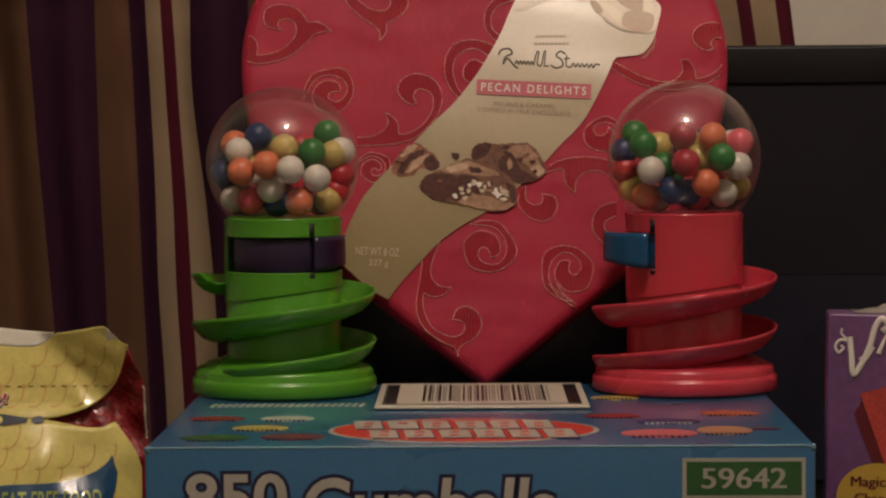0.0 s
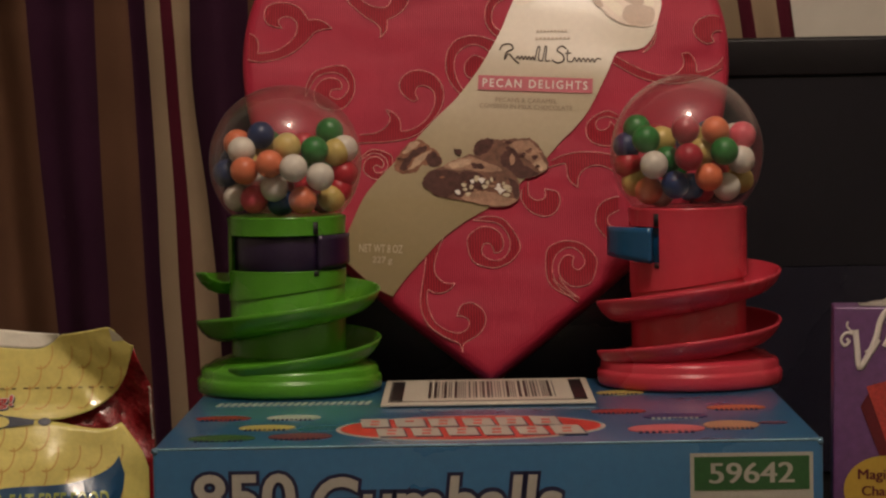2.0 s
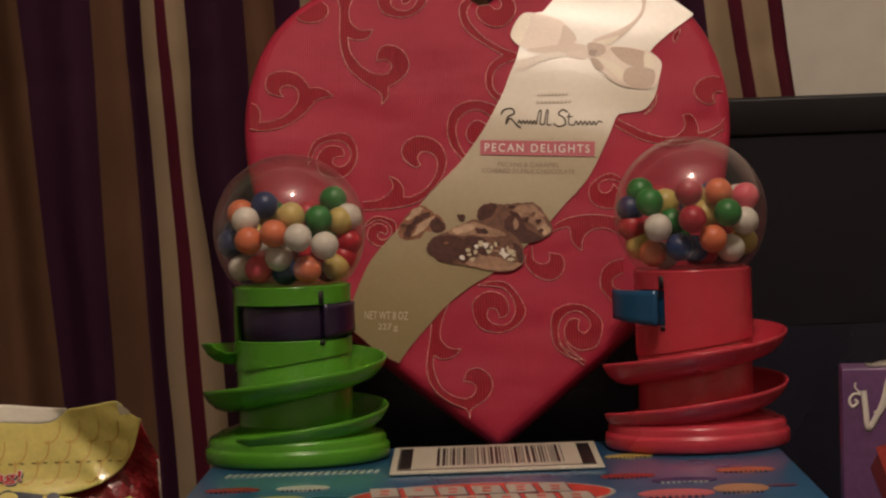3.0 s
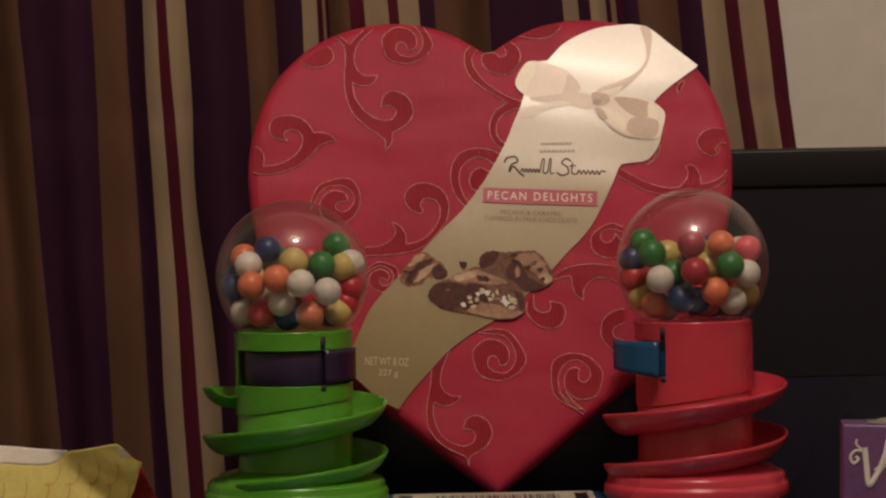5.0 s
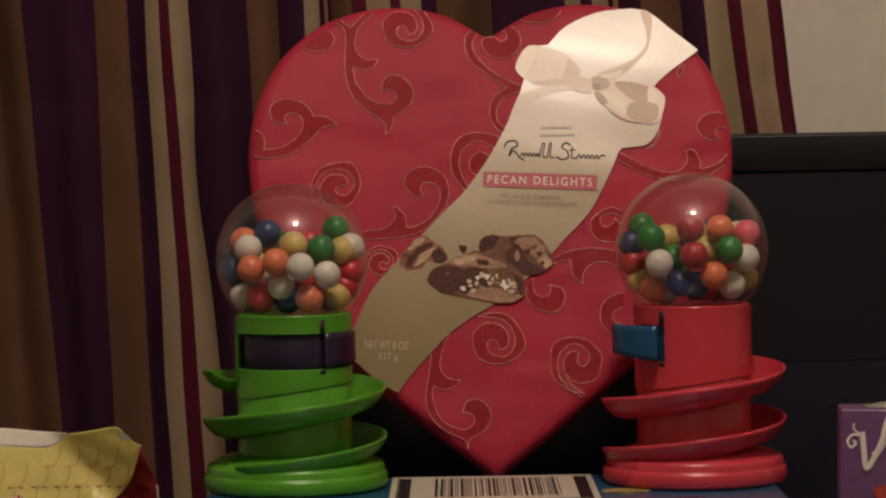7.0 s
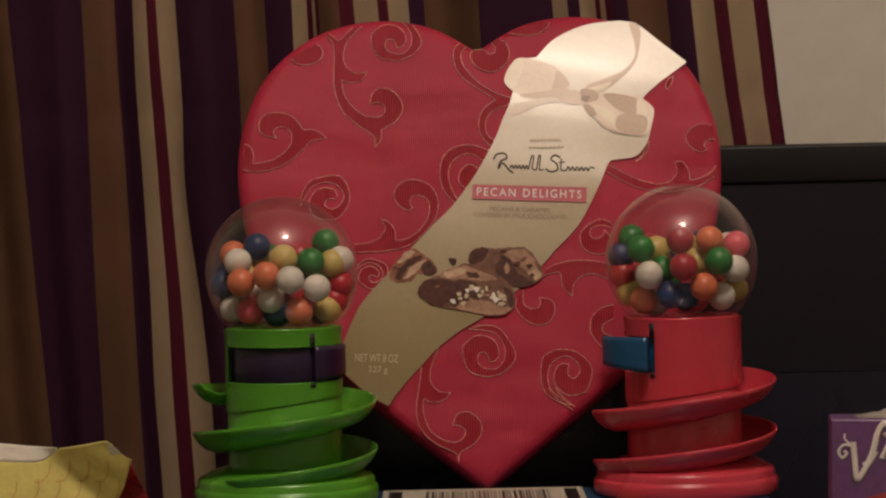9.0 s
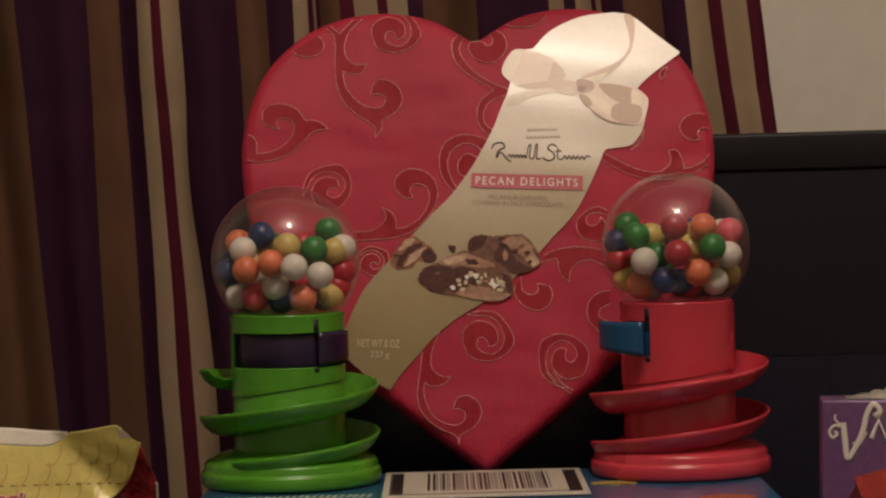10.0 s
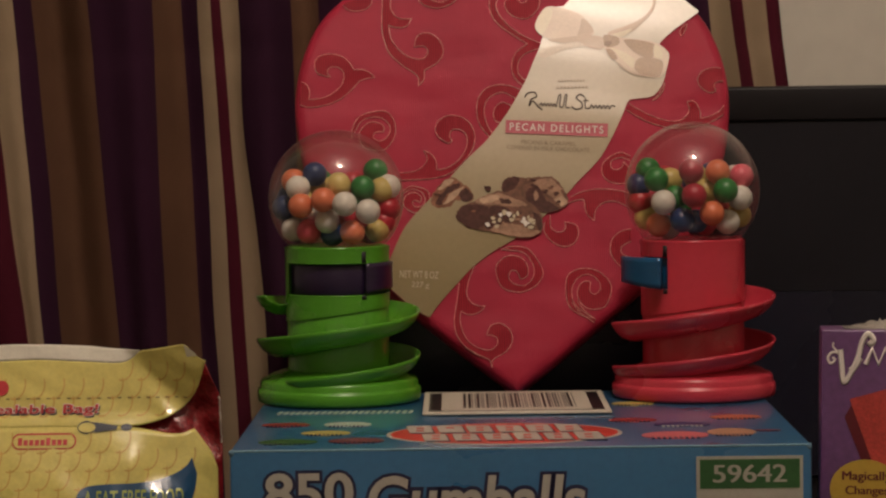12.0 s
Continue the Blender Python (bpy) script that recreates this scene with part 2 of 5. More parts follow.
def part(name, bm, material, parent, label="", smooth=True):
    """One mesh under a thing or a part."""
    return link(name, bm, material, parent, label, smooth)


def empty(name, m, label, category, group="", kind=""):
    ob = new(name)
    ob.empty_display_size = 0.02
    ob.matrix_world = m
    return tagged(ob, label, category, group, kind)


def box_bm(lo, hi, bevel=0.0, seg=2):
    bm = bmesh.new()
    bmesh.ops.create_cube(bm, size=1)
    s = [b - a for a, b in zip(lo, hi)]
    c = [(a + b) / 2 for a, b in zip(lo, hi)]
    bmesh.ops.transform(bm, matrix=Matrix.Translation(c) @ Matrix.Diagonal((*s, 1)), verts=bm.verts)
    if bevel:
        bmesh.ops.bevel(bm, geom=bm.edges[:], offset=bevel, segments=seg, affect="EDGES", profile=0.6)
    return bm


def grid_bm(fn, nu, nv, wrap=False, bm=None):
    """A sheet fn(u, v) with u, v in 0..1."""
    bm = bm or bmesh.new()
    rows = [[bm.verts.new(fn(i / nu, j / nv)) for j in range(nv + 1)] for i in range(nu if wrap else nu + 1)]
    for i in range(nu):
        a, b = rows[i], rows[(i + 1) % len(rows)]
        for j in range(nv):
            bm.faces.new((a[j], b[j], b[j + 1], a[j + 1]))
    return bm


def lathe(profile, n=96, bm=None):
    """A body of revolution about z, profile of (radius, height) from below to above."""
    bm = bm or bmesh.new()
    rings = [[bm.verts.new((r * math.sin(2 * math.pi * k / n), -r * math.cos(2 * math.pi * k / n), z)) for k in range(n)] for r, z in profile]
    for a, b in zip(rings, rings[1:]):
        for k in range(n):
            bm.faces.new((a[k], a[(k + 1) % n], b[(k + 1) % n], b[k]))
    bm.faces.new(rings[0][::-1])
    bm.faces.new(rings[-1])
    return bm


def spline(pts, per=8, closed=False):
    """A smooth line through the points."""
    p = [Vector(q) for q in pts]
    n, out = len(p), []
    for i in range(n if closed else n - 1):
        a, b, c, d = (p[(i + k) % n] if closed else p[min(max(i + k, 0), n - 1)] for k in (-1, 0, 1, 2))
        for k in range(per):
            t = k / per
            out.append(0.5 * (2 * b + (c - a) * t + (2 * a - 5 * b + 4 * c - d) * t * t + (3 * b - a - 3 * c + d) * t ** 3))
    if not closed:
        out.append(p[-1])
    return out


def plate(outline, z0, z1, bm=None):
    """A flat plate over a closed outline of 2D points, from z0 up to z1."""
    bm = bm or bmesh.new()
    top = [bm.verts.new((p[0], p[1], z1)) for p in outline]
    low = [bm.verts.new((p[0], p[1], z0)) for p in outline]
    f = bm.faces.new(top)
    n = len(top)
    for k in range(n):
        bm.faces.new((low[k], low[(k + 1) % n], top[(k + 1) % n], top[k]))
    bmesh.ops.triangulate(bm, faces=[f])
    bmesh.ops.recalc_face_normals(bm, faces=bm.faces[:])
    return bm


def tube(pts, r, closed=False, n=6, bm=None):
    bm = bm or bmesh.new()
    pts = [Vector(p) for p in pts]
    rings = []
    for i, p in enumerate(pts):
        a = pts[i - 1] if (i or closed) else p
        b = pts[(i + 1) % len(pts)] if (i + 1 < len(pts) or closed) else p
        d = (b - a).normalized()
        s = d.cross(Vector((0, 0, 1)))
        s = s.normalized() if s.length > 1e-6 else Vector((1, 0, 0))
        t = s.cross(d)
        rings.append([bm.verts.new(p + r * (math.cos(2 * math.pi * k / n) * s + math.sin(2 * math.pi * k / n) * t)) for k in range(n)])
    for i in range(len(rings) if closed else len(rings) - 1):
        a, b = rings[i], rings[(i + 1) % len(rings)]
        for k in range(n):
            bm.faces.new((a[k], b[k], b[(k + 1) % n], a[(k + 1) % n]))
    return bm


def text_bm(words, width, height, fat=0.0, shear=0.0, depth=0.0, spacing=1.0):
    """Flat lettering of that width and height, from (0, 0), in the built-in font."""
    cu = bpy.data.curves.new("lettering", "FONT")
    cu.body, cu.offset, cu.shear, cu.resolution_u = words, fat, shear, 4
    cu.space_character = spacing
    ob = bpy.data.objects.new("lettering", cu)
    scene.collection.objects.link(ob)
    me = bpy.data.meshes.new_from_object(ob.evaluated_get(bpy.context.evaluated_depsgraph_get()))
    bpy.data.objects.remove(ob)
    bm = bmesh.new()
    bm.from_mesh(me)
    bpy.data.meshes.remove(me)
    xs, ys = [v.co.x for v in bm.verts], [v.co.y for v in bm.verts]
    for v in bm.verts:
        v.co = ((v.co.x - min(xs)) / (max(xs) - min(xs)) * width, (v.co.y - min(ys)) / (max(ys) - min(ys)) * height, depth)
    return bm


def moved(bm, m):
    bmesh.ops.transform(bm, matrix=m, verts=bm.verts)
    return bm


def mapped(bm, fn):
    for v in bm.verts:
        v.co = fn(v.co)
    return bm


def ellipse(cx, cy, a, b, n=40, turn=0.0):
    c, s = math.cos(turn), math.sin(turn)
    return [(cx + a * math.cos(t) * c - b * math.sin(t) * s, cy + a * math.cos(t) * s + b * math.sin(t) * c) for t in (2 * math.pi * k / n for k in range(n))]


def rect(x0, y0, x1, y1):
    return [(x0, y0), (x1, y0), (x1, y1), (x0, y1)]


FRONT = Matrix(((1, 0, 0, 0), (0, 0, -1, 0), (0, 1, 0, 0), (0, 0, 0, 1)))  # sheet x, y to world x, z, facing the camera


# ---- the room ----
def setting(name, bm, material, label, smooth=False):
    return tagged(link(name, bm, material, smooth=smooth), label, kind="structure")


setting("wall_north", box_bm((-2.2, 0.66, -0.75), (2.2, 0.76, 1.7)), M_WALL, "off-white painted wall behind the curtain")
setting("wall_south", box_bm((-2.2, -2.7, -0.75), (2.2, -2.6, 1.7)), M_WALL, "off-white painted wall of the dim room")
setting("wall_west", box_bm((-2.3, -2.6, -0.75), (-2.2, 0.66, 1.7)), M_WALL, "off-white painted wall of the dim room")
setting("wall_east", box_bm((2.2, -2.6, -0.75), (2.3, 0.66, 1.7)), M_WALL, "off-white painted wall of the dim room")
setting("floor", box_bm((-2.3, -2.7, -0.85), (2.3, 0.76, -0.75)), M_FLOOR, "brown carpeted floor")
setting("ceiling", box_bm((-2.3, -2.7, 1.7), (2.3, 0.76, 1.78)), M_CEIL, "plain pale ceiling")

desk = empty("dresser", pose(0, 0, 0), "dark wooden dresser top under the sweets", "dresser")
part("dresser_top", box_bm((-0.7, -0.12, -0.03), (0.9, 0.47, 0.0), 0.004), M_TABLE, desk)
part("dresser_body", box_bm((-0.68, -0.09, -0.75), (0.88, 0.46, -0.03), 0.004), M_TABLE, desk)


def curtain():
    """Striped cloth in soft vertical folds; x of each stripe's end at eye level, and its colour."""
    stripes = [(-0.330, "D"), (-0.300, "C"), (-0.288, "M"), (-0.250, "C"), (-0.2225, "M"), (-0.2010, "C"), (-0.1900, "D"), (-0.1470, "B"),
               (-0.1020, "D"), (-0.0820, "B"), (-0.0685, "D"), (-0.0588, "C"), (-0.0520, "M"), (-0.0385, "C"), (-0.0042, "D"),
               (0.0175, "B"), (0.0343, "D"), (0.0448, "C"), (0.0488, "M"), (0.0510, "C"), (0.0536, "M"), (0.0670, "B"), (0.0753, "M"),
               (0.0902, "C"), (0.0975, "M"), (0.1113, "C"), (0.1208, "D"), (0.1560, "B"), (0.2036, "D"), (0.2141, "C"), (0.2228, "D"),
               (0.2341, "C"), (0.2370, "M"), (0.2400, "C"), (0.2440, "M"), (0.2530, "D"), (0.2780, "B"), (0.2915, "D"), (0.3080, "C"), (0.3186, "M"), (0.3350, "C"), (0.3440, "M")]
    slant = [(-0.38, 0.11), (-0.2225, 0.11), (-0.201, 0.073), (-0.147, 0.067), (-0.102, 0.028), (-0.082, 0.040), (-0.0685, 0.036), (-0.0588, 0.042),
             (-0.052, 0.053), (-0.0385, 0.062), (-0.0042, 0.030), (0.0175, 0.042), (0.20, 0.045), (0.278, 0.10), (0.308, 0.120), (0.345, 0.122)]
    cols, x0 = [], -0.38
    for x1, c in stripes:
        k = max(2, round((x1 - x0) / 0.0045))
        cols += [(x0 + (x1 - x0) * i / k, c) for i in range(k)]
        x0 = x1
    cols.append((x0, "M"))
    zs = [-0.45 + 0.05 * j for j in range(9)] + [0.008 * j for j in range(1, 61)] + [0.5 + 0.04 * j for j in range(13)]

    def at(x, z):
        i = max(k for k in range(len(slant) - 1) if slant[k][0] <= x + 1e-9)
        (xa, la), (xb, lb) = slant[i], slant[i + 1]
        lean = (la + (lb - la) * min(1, (x - xa) / (xb - xa))) * (0.375 - z)
        lean -= 0.0042 * math.exp(-((z - 0.275) / 0.055) ** 2) * math.exp(-((x + 0.0375) / 0.006) ** 2)
        fold = 0.013 * math.sin(x * 62 + 0.6 * math.sin(z * 3 + x * 9)) + 0.006 * math.sin(x * 141 + 1.3) + 0.004 * noise.noise((x * 18, z * 4, 0.3))
        fold += 0.0022 * math.exp(-((z - 0.318 - 0.01 * x) / 0.005) ** 2)
        sway = 0.0018 * noise.noise((x * 30, z * 11, 2.0))
        return (x + lean + sway, 0.540 + fold, z)

    bm = bmesh.new()
    order = list(CLOTH)
    grid = [[bm.verts.new(at(x, z)) for z in zs] for x, _ in cols]
    for i in range(len(cols) - 1):
        for j in range(len(zs) - 1):
            f = bm.faces.new((grid[i][j], grid[i + 1][j], grid[i + 1][j + 1], grid[i][j + 1]))
            f.material_index = order.index(cols[i][1])
    ob = link("curtain", bm, list(CLOTH.values()))
    s = ob.modifiers.new("thickness", "SOLIDIFY")
    s.thickness, s.offset = 0.0012, 1
    return tagged(ob, "striped curtain in plum, brown, cream and maroon, hanging in folds", "curtain")


curtain()


def television():
    tv = empty("television", pose(0.4, 0.4000, 0), "black flat television standing behind the heart box", "television")
    x0, x1, z1 = -0.355, 0.345, 0.2865
    bm = box_bm((x0, -0.022, 0.03), (x1, 0.03, z1), 0.003)
    part("case", bm, M_TVCASE, tv)
    for nm, lo, hi in (("bezel_top", (x0 + 0.001, -0.0262, z1 - 0.0225), (x1 - 0.001, -0.0225, z1 - 0.001)), 
                       ("bezel_left", (x0 + 0.001, -0.0262, 0.1525), (x0 + 0.022, -0.0225, z1 - 0.023)), ("bezel_right", (x1 - 0.022, -0.0262, 0.1525), (x1 - 0.001, -0.0225, z1 - 0.023))):
        part(nm, box_bm(lo, hi, 0.0012), M_TVCASE, tv)
    part("lower_panel", box_bm((x0 + 0.001, -0.0247, 0.031), (x1 - 0.001, -0.0222, 0.1520)), M_TVLOW, tv, "glossy black lower panel", smooth=False)
    part("screen", box_bm((x0 + 0.0225, -0.0245, 0.1525), (x1 - 0.0225, -0.0222, z1 - 0.0235)), M_SCREEN, tv, "dark switched-off screen", smooth=False)
    part("stand", box_bm((-0.16, -0.02, 0.0), (0.16, 0.05, 0.03), 0.003), M_TVCASE, tv)


television()


# ---- carton of gumballs ----
TOP = 0.1


def carton():
    box = empty("gumball_carton", pose(0, 0, 0), "blue printed cardboard carton with worn edges, lying flat", "box")
    part("carton_body", box_bm((0, 0, 0), (0.30, 0.268, TOP), 0.0016, 3), M_BOX, box)
    rng = random.Random(4)
    # scuffed strip along the front top edge
    pts = [(0.002 + 0.0037 * k, -0.00025 + 0.0006, TOP - 0.00045 + 0.00012 * rng.random()) for k in range(81)]
    part("worn_edge", tube(pts, 0.00062), M_EDGE, box, "pale scuffed carton edge")
    for x, y in ((0.0, 0.0), (0.30, 0.0)):
        bm = bmesh.new()
        bmesh.ops.create_icosphere(bm, subdivisions=2, radius=0.0018)
        for v in bm.verts:
            v.co *= 1 + 0.4 * noise.noise(v.co * 900)
        part("worn_corner", moved(bm, Matrix.Translation((x + (0.0012 if x < 0.1 else -0.0012), y + 0.0012, TOP - 0.0013))), M_SCUFF, box, "pale crushed corner")
    # front print
    for nm, fat, m, d in (("lettering_shadow", 0.075, M_NAVY, 0.0003), ("lettering", 0.022, M_BOXWHITE, 0.0006)):
        grow = 0.0016 if m is M_NAVY else 0.0
        part(nm, moved(text_bm("850", 0.046 + 2 * grow, 0.021 + 2 * grow, fat), FRONT_AT(0.0178 - grow, 0.0672 - grow, d)), m, box, smooth=False)
        part(nm, moved(text_bm("Gumballs", 0.112 + 2 * grow, 0.0245 + 2 * grow, fat, 0.12), FRONT_AT(0.0712 - grow, 0.0617 - grow, d)), m, box, smooth=False)
    part("number_frame", moved(plate(rect(0.2406, 0.056, 0.2955, 0.0942), 0, 0.0003), FRONT), M_BOXWHITE, box, "white printed frame", smooth=False)
    part("number_field", moved(plate(rect(0.2424, 0.0775, 0.2938, 0.0926), 0, 0.0005), FRONT), M_GREENINK, box, "dark green printed field", smooth=False)
    for shift in (0.0, 0.0006):
        part("lettering", moved(text_bm("59642", 0.0375, 0.0092, 0.0), FRONT_AT(0.2490 + shift, 0.0806, 0.0007 + shift * 0.2)), M_BOXWHITE, box, smooth=False)
    # top print: oval emblem with plain slabs for its letters, and coloured sweets
    up = lambda d: Matrix.Translation((0, 0, TOP + d)) @ Matrix.Diagonal((1, 1.27, 1, 1))
    part("emblem_rim", moved(plate(ellipse(0.1425, 0.0455, 0.0635, 0.0365), 0, 0.0003), up(0)), M_BOXWHITE, box, "white oval rim", smooth=False)
    part("emblem", moved(plate(ellipse(0.1425, 0.0455, 0.0612, 0.0338), 0, 0.0005), up(0)), M_REDINK, box, "red oval printed emblem", smooth=False)
    for row, (x0, y0, n) in enumerate(((0.0915, 0.0475, 6), (0.1005, 0.0205, 6))):
        for k in range(n):
            x, s, w, h = x0 + 0.0162 * k, 0.006, 0.0125 + 0.0014 * rng.random(), 0.0215 + 0.003 * rng.random()
            o = [(x, y0), (x + w, y0), (x + w - s * 0.4, y0 + h), (x - s * 0.4, y0 + h)]
            part("emblem_slab", moved(plate(o, 0, 0.0009), up(0)), M_BOXWHITE, box, smooth=False)
            part("emblem_shadow", moved(plate([(a + 0.0010, b - 0.0018) for a, b in o], 0, 0.0007), up(0)), M_NAVY, box, smooth=False)
            for lift in (0.0045, 0.0135):
                if rng.random() < 0.8:
                    part("emblem_hole", moved(plate(rect(x + 0.0034, y0 + lift, x + 0.0076, y0 + lift + 0.0034), 0, 0.0011), up(0)), M_REDINK, box, smooth=False)
    for x, y, a, b, c in ((0.0215, 0.085, 0.0135, 0.007, "r"), (0.056, 0.084, 0.0132, 0.008, "w"), (0.046, 0.054, 0.0135, 0.008, "y"), (0.028, 0.025, 0.0155, 0.009, "g"),
                          (0.064, 0.027, 0.0148, 0.009, "m"), (0.2145, 0.088, 0.0135, 0.007, "r"), (0.2405, 0.070, 0.0155, 0.008, "n"), (0.2727, 0.095, 0.0145, 0.008, "o"),
                          (0.233, 0.033, 0.0178, 0.012, "p"), (0.264, 0.041, 0.0130, 0.013, "t"), (0.284, 0.046, 0.0070, 0.0035, "m"), (0.2195, 0.152, 0.0125, 0.007, "y")):
        part("printed_sweet", moved(plate(ellipse(x, y, a, b, 28), 0, 0.0004), up(0)), PRINT[c], box, smooth=False)
        bm = bmesh.new()
        for k in range(9):
            px = x - a * 0.75 + a * 1.5 * k / 9
            plate(rect(px, y - b * 0.98, px + a * 0.09, y - b * 0.62), 0, 0.0006, bm)
        part("printed_trim", moved(bm, up(0)), M_NAVY if c != "n" else PRINT["w"], box, smooth=False)
    for k in range(22):
        x = 0.0125 + 0.0036 * k
        part("printed_mark", moved(plate([(x, 0.126), (x + 0.0019, 0.126), (x + 0.0032, 0.135), (x + 0.0013, 0.135)], 0, 0.0004), up(0)), PRINT["w"], box, smooth=False)


def FRONT_AT(x, z, d):
    """A sheet's place on the carton's front face."""
    return Matrix.Translation((x, -d, z)) @ FRONT


carton()


def barcode_card():
    card = empty("barcode_card", pose(0.1505, 0.1985, TOP + 0.0006, 0, 0, 0.4), "white card with a printed black barcode, lying flat", "card")
    part("card_sheet", box_bm((-0.054, -0.0565, 0), (0.054, 0.0565, 0.0012), 0.0004), M_CARD, card)
    part("card_border", plate(rect(-0.0505, -0.047, 0.0505, 0.0495), 0.0012, 0.0014), M_BLACK, card, "thin black border", smooth=False)
    part("card_field", plate(rect(-0.0497, -0.0457, 0.0497, 0.0483), 0.0012, 0.0016), M_CARD, card, smooth=False)
    for x in (-0.0495, 0.0435):
        part("end_block", plate(rect(x, -0.0457, x + 0.0062, 0.0432), 0.0012, 0.0018), M_BLACK, card, smooth=False)
    rng, x = random.Random(11), -0.0305
    while x < 0.0345:
        w = rng.choice((0.0005, 0.0005, 0.001, 0.0015))
        part("bar", plate(rect(x, -0.0343, x + w, 0.0406), 0.0012, 0.0018), M_BLACK, card, smooth=False)
        x += w + rng.choice((0.0006, 0.0006, 0.001, 0.0014))


barcode_card()


# ---- spiral gumball machines ----
def turned(r, a, z):
    return (r * math.sin(a), -r * math.cos(a), z)


def gumball_machine(m, plastic, drum_mat, colour, window, lever, notch, shift, ends):
    """window, lever: angles in degrees from the front; shift: the spiral's turn; ends: its first and last angle."""
    gm = empty("gumball_machine", m, colour, "gumball machine", "spiral gumball machines")
    base = [(0.0465, 0.0), (0.0485, 0.0006), (0.0492, 0.002), (0.0492, 0.0066), (0.0486, 0.0080), (0.0476, 0.0086), (0.0474, 0.0092), (0.0474, 0.0118), (0.0462, 0.0136), (0.0430, 0.0146),
            (0.0425, 0.0152), (0.0405, 0.0166), (0.0345, 0.0182), (0.0312, 0.0196)]
    part("base", lathe(base), plastic, gm)
    part("column", lathe([(0.0312, 0.0150), (0.0306, 0.0200), (0.0304, 0.0560), (0.0280, 0.0590)]), plastic, gm)
    # outer sleeve with the dispensing window
    w0, w1 = (math.radians(a) for a in window)
    zs = [0.0, 0.25, 0.5, 0.0646, 0.0838, 0.0885, 0.0925]

    def sleeve_z(j, a):
        low = 0.0525 + 0.0042 * math.sin(a + 0.15)
        return low + (0.0646 - low) * zs[j] * 2 if j < 2 else (0.0640 if j == 2 else zs[j])

    n, bm = 120, bmesh.new()
    angs = [math.radians(-180) + 2 * math.pi * k / n for k in range(n)]
    for shell in (0.0312, 0.0296):
        grid = [[bm.verts.new(turned(shell + (0.0004 if j == 6 else 0), a, sleeve_z(j, a))) for j in range(7)] for a in angs]
        for k in range(n):
            mid = angs[k] + math.pi / n
            for j in range(6):
                if j == 3 and w0 < mid < w1:
                    continue
                q = (grid[k][j], grid[(k + 1) % n][j], grid[(k + 1) % n][j + 1], grid[k][j + 1])
                bm.faces.new(q if shell > 0.03 else q[::-1])
    part("sleeve", bm, plastic, gm)
    lips = bmesh.new()
    for zz in (0.0642, 0.0840):
        tube([turned(0.0306, w0 + (w1 - w0) * k / 40, zz) for k in range(41)], 0.0008, bm=lips)
    part("window_lip", lips, plastic, gm)
    part("drum", lathe([(0.0282, 0.0605), (0.0288, 0.0610), (0.0288, 0.0868), (0.0282, 0.0872)]), drum_mat, gm, "dispensing drum behind the window")
    # lever on the drum
    a0, a1, out, drop = lever
    a0, a1 = math.radians(a0), math.radians(a1)

    def slab(u, v):
        a = a0 + (a1 - a0) * u
        r = 0.0312 + out * (0.25 + 0.75 * u)
        return turned(r, a, 0.0650 + drop * u + (0.0184 - drop * u) * v)

    bm = grid_bm(slab, 12, 6)
    lv = part("lever", bm, drum_mat, gm)
    s = lv.modifiers.new("thickness", "SOLIDIFY")
    s.thickness, s.offset = 0.003, -1
    # small slots above and below the window
    an = math.radians(notch)
    for z0, z1 in ((0.0838, 0.0905), (0.0622, 0.0648)):
        bm = grid_bm(lambda u, v: turned(0.03165, an + (u - 0.5) * 0.09, z0 + (z1 - z0) * v), 3, 1)
        sl = part("slot", bm, M_SLOT, gm, "dark narrow slot")
        t = sl.modifiers.new("thickness", "SOLIDIFY")
        t.thickness, t.offset = 0.0008, -1
    # spiral chute: a trough round the column
    p0, p1 = ends
    sec = [(0.0297, -0.0080), (0.0335, -0.0092), (0.0375, -0.0090), (0.0415, -0.0074), (0.0450, -0.0047), (0.0474, -0.0014), (0.0482, 0.0005), (0.0489, 0.0010), (0.0494, 0.0004),
           (0.0490, -0.0012), (0.0466, -0.0052), (0.0428, -0.0086), (0.0380, -0.0104), (0.0335, -0.0106), (0.0297, -0.0096)]
    steps, bm, rings = 220, bmesh.new(), []
    for i in range(steps + 1):
        ph = p0 + (p1 - p0) * i / steps
        a = math.radians(ph)
        zr = 0.0448 + 0.026 * (ph + shift) / 360 + 0.0016 * math.sin(a)
        end = min(1.0, min(i, steps - i) / 5)
        rings.append([bm.verts.new(turned(0.0297 + (r - 0.0297) * (0.75 + 0.25 * math.sqrt(end)), a, zr + dz * (0.55 + 0.45 * end))) for r, dz in sec])
    for a, b in zip(rings, rings[1:]):
        for k in range(len(sec) - 1):
            bm.faces.new((a[k], b[k], b[k + 1], a[k + 1]))
    bm.faces.new(rings[0])
    bm.faces.new(rings[-1][::-1])
    bmesh.ops.recalc_face_normals(bm, faces=bm.faces[:])
    part("spiral_chute", bm, plastic, gm)
    # globe
    R, zc = 0.0405, 0.1219
    prof = [(R * math.cos(t), zc + R * math.sin(t)) for t in (math.radians(-45 + 134.5 * k / 48) for k in range(49))]
    bm = bmesh.new()
    n = 96
    rings = [[bm.verts.new(turned(r, 2 * math.pi * k / n, z)) for k in range(n)] for r, z in prof]
    for a, b in zip(rings, rings[1:]):
        for k in range(n):
            bm.faces.new((a[k], a[(k + 1) % n], b[(k + 1) % n], b[k]))
    bm.faces.new(rings[-1])
    part("globe", bm, M_GLOBE, gm, "clear plastic globe").visible_shadow = False
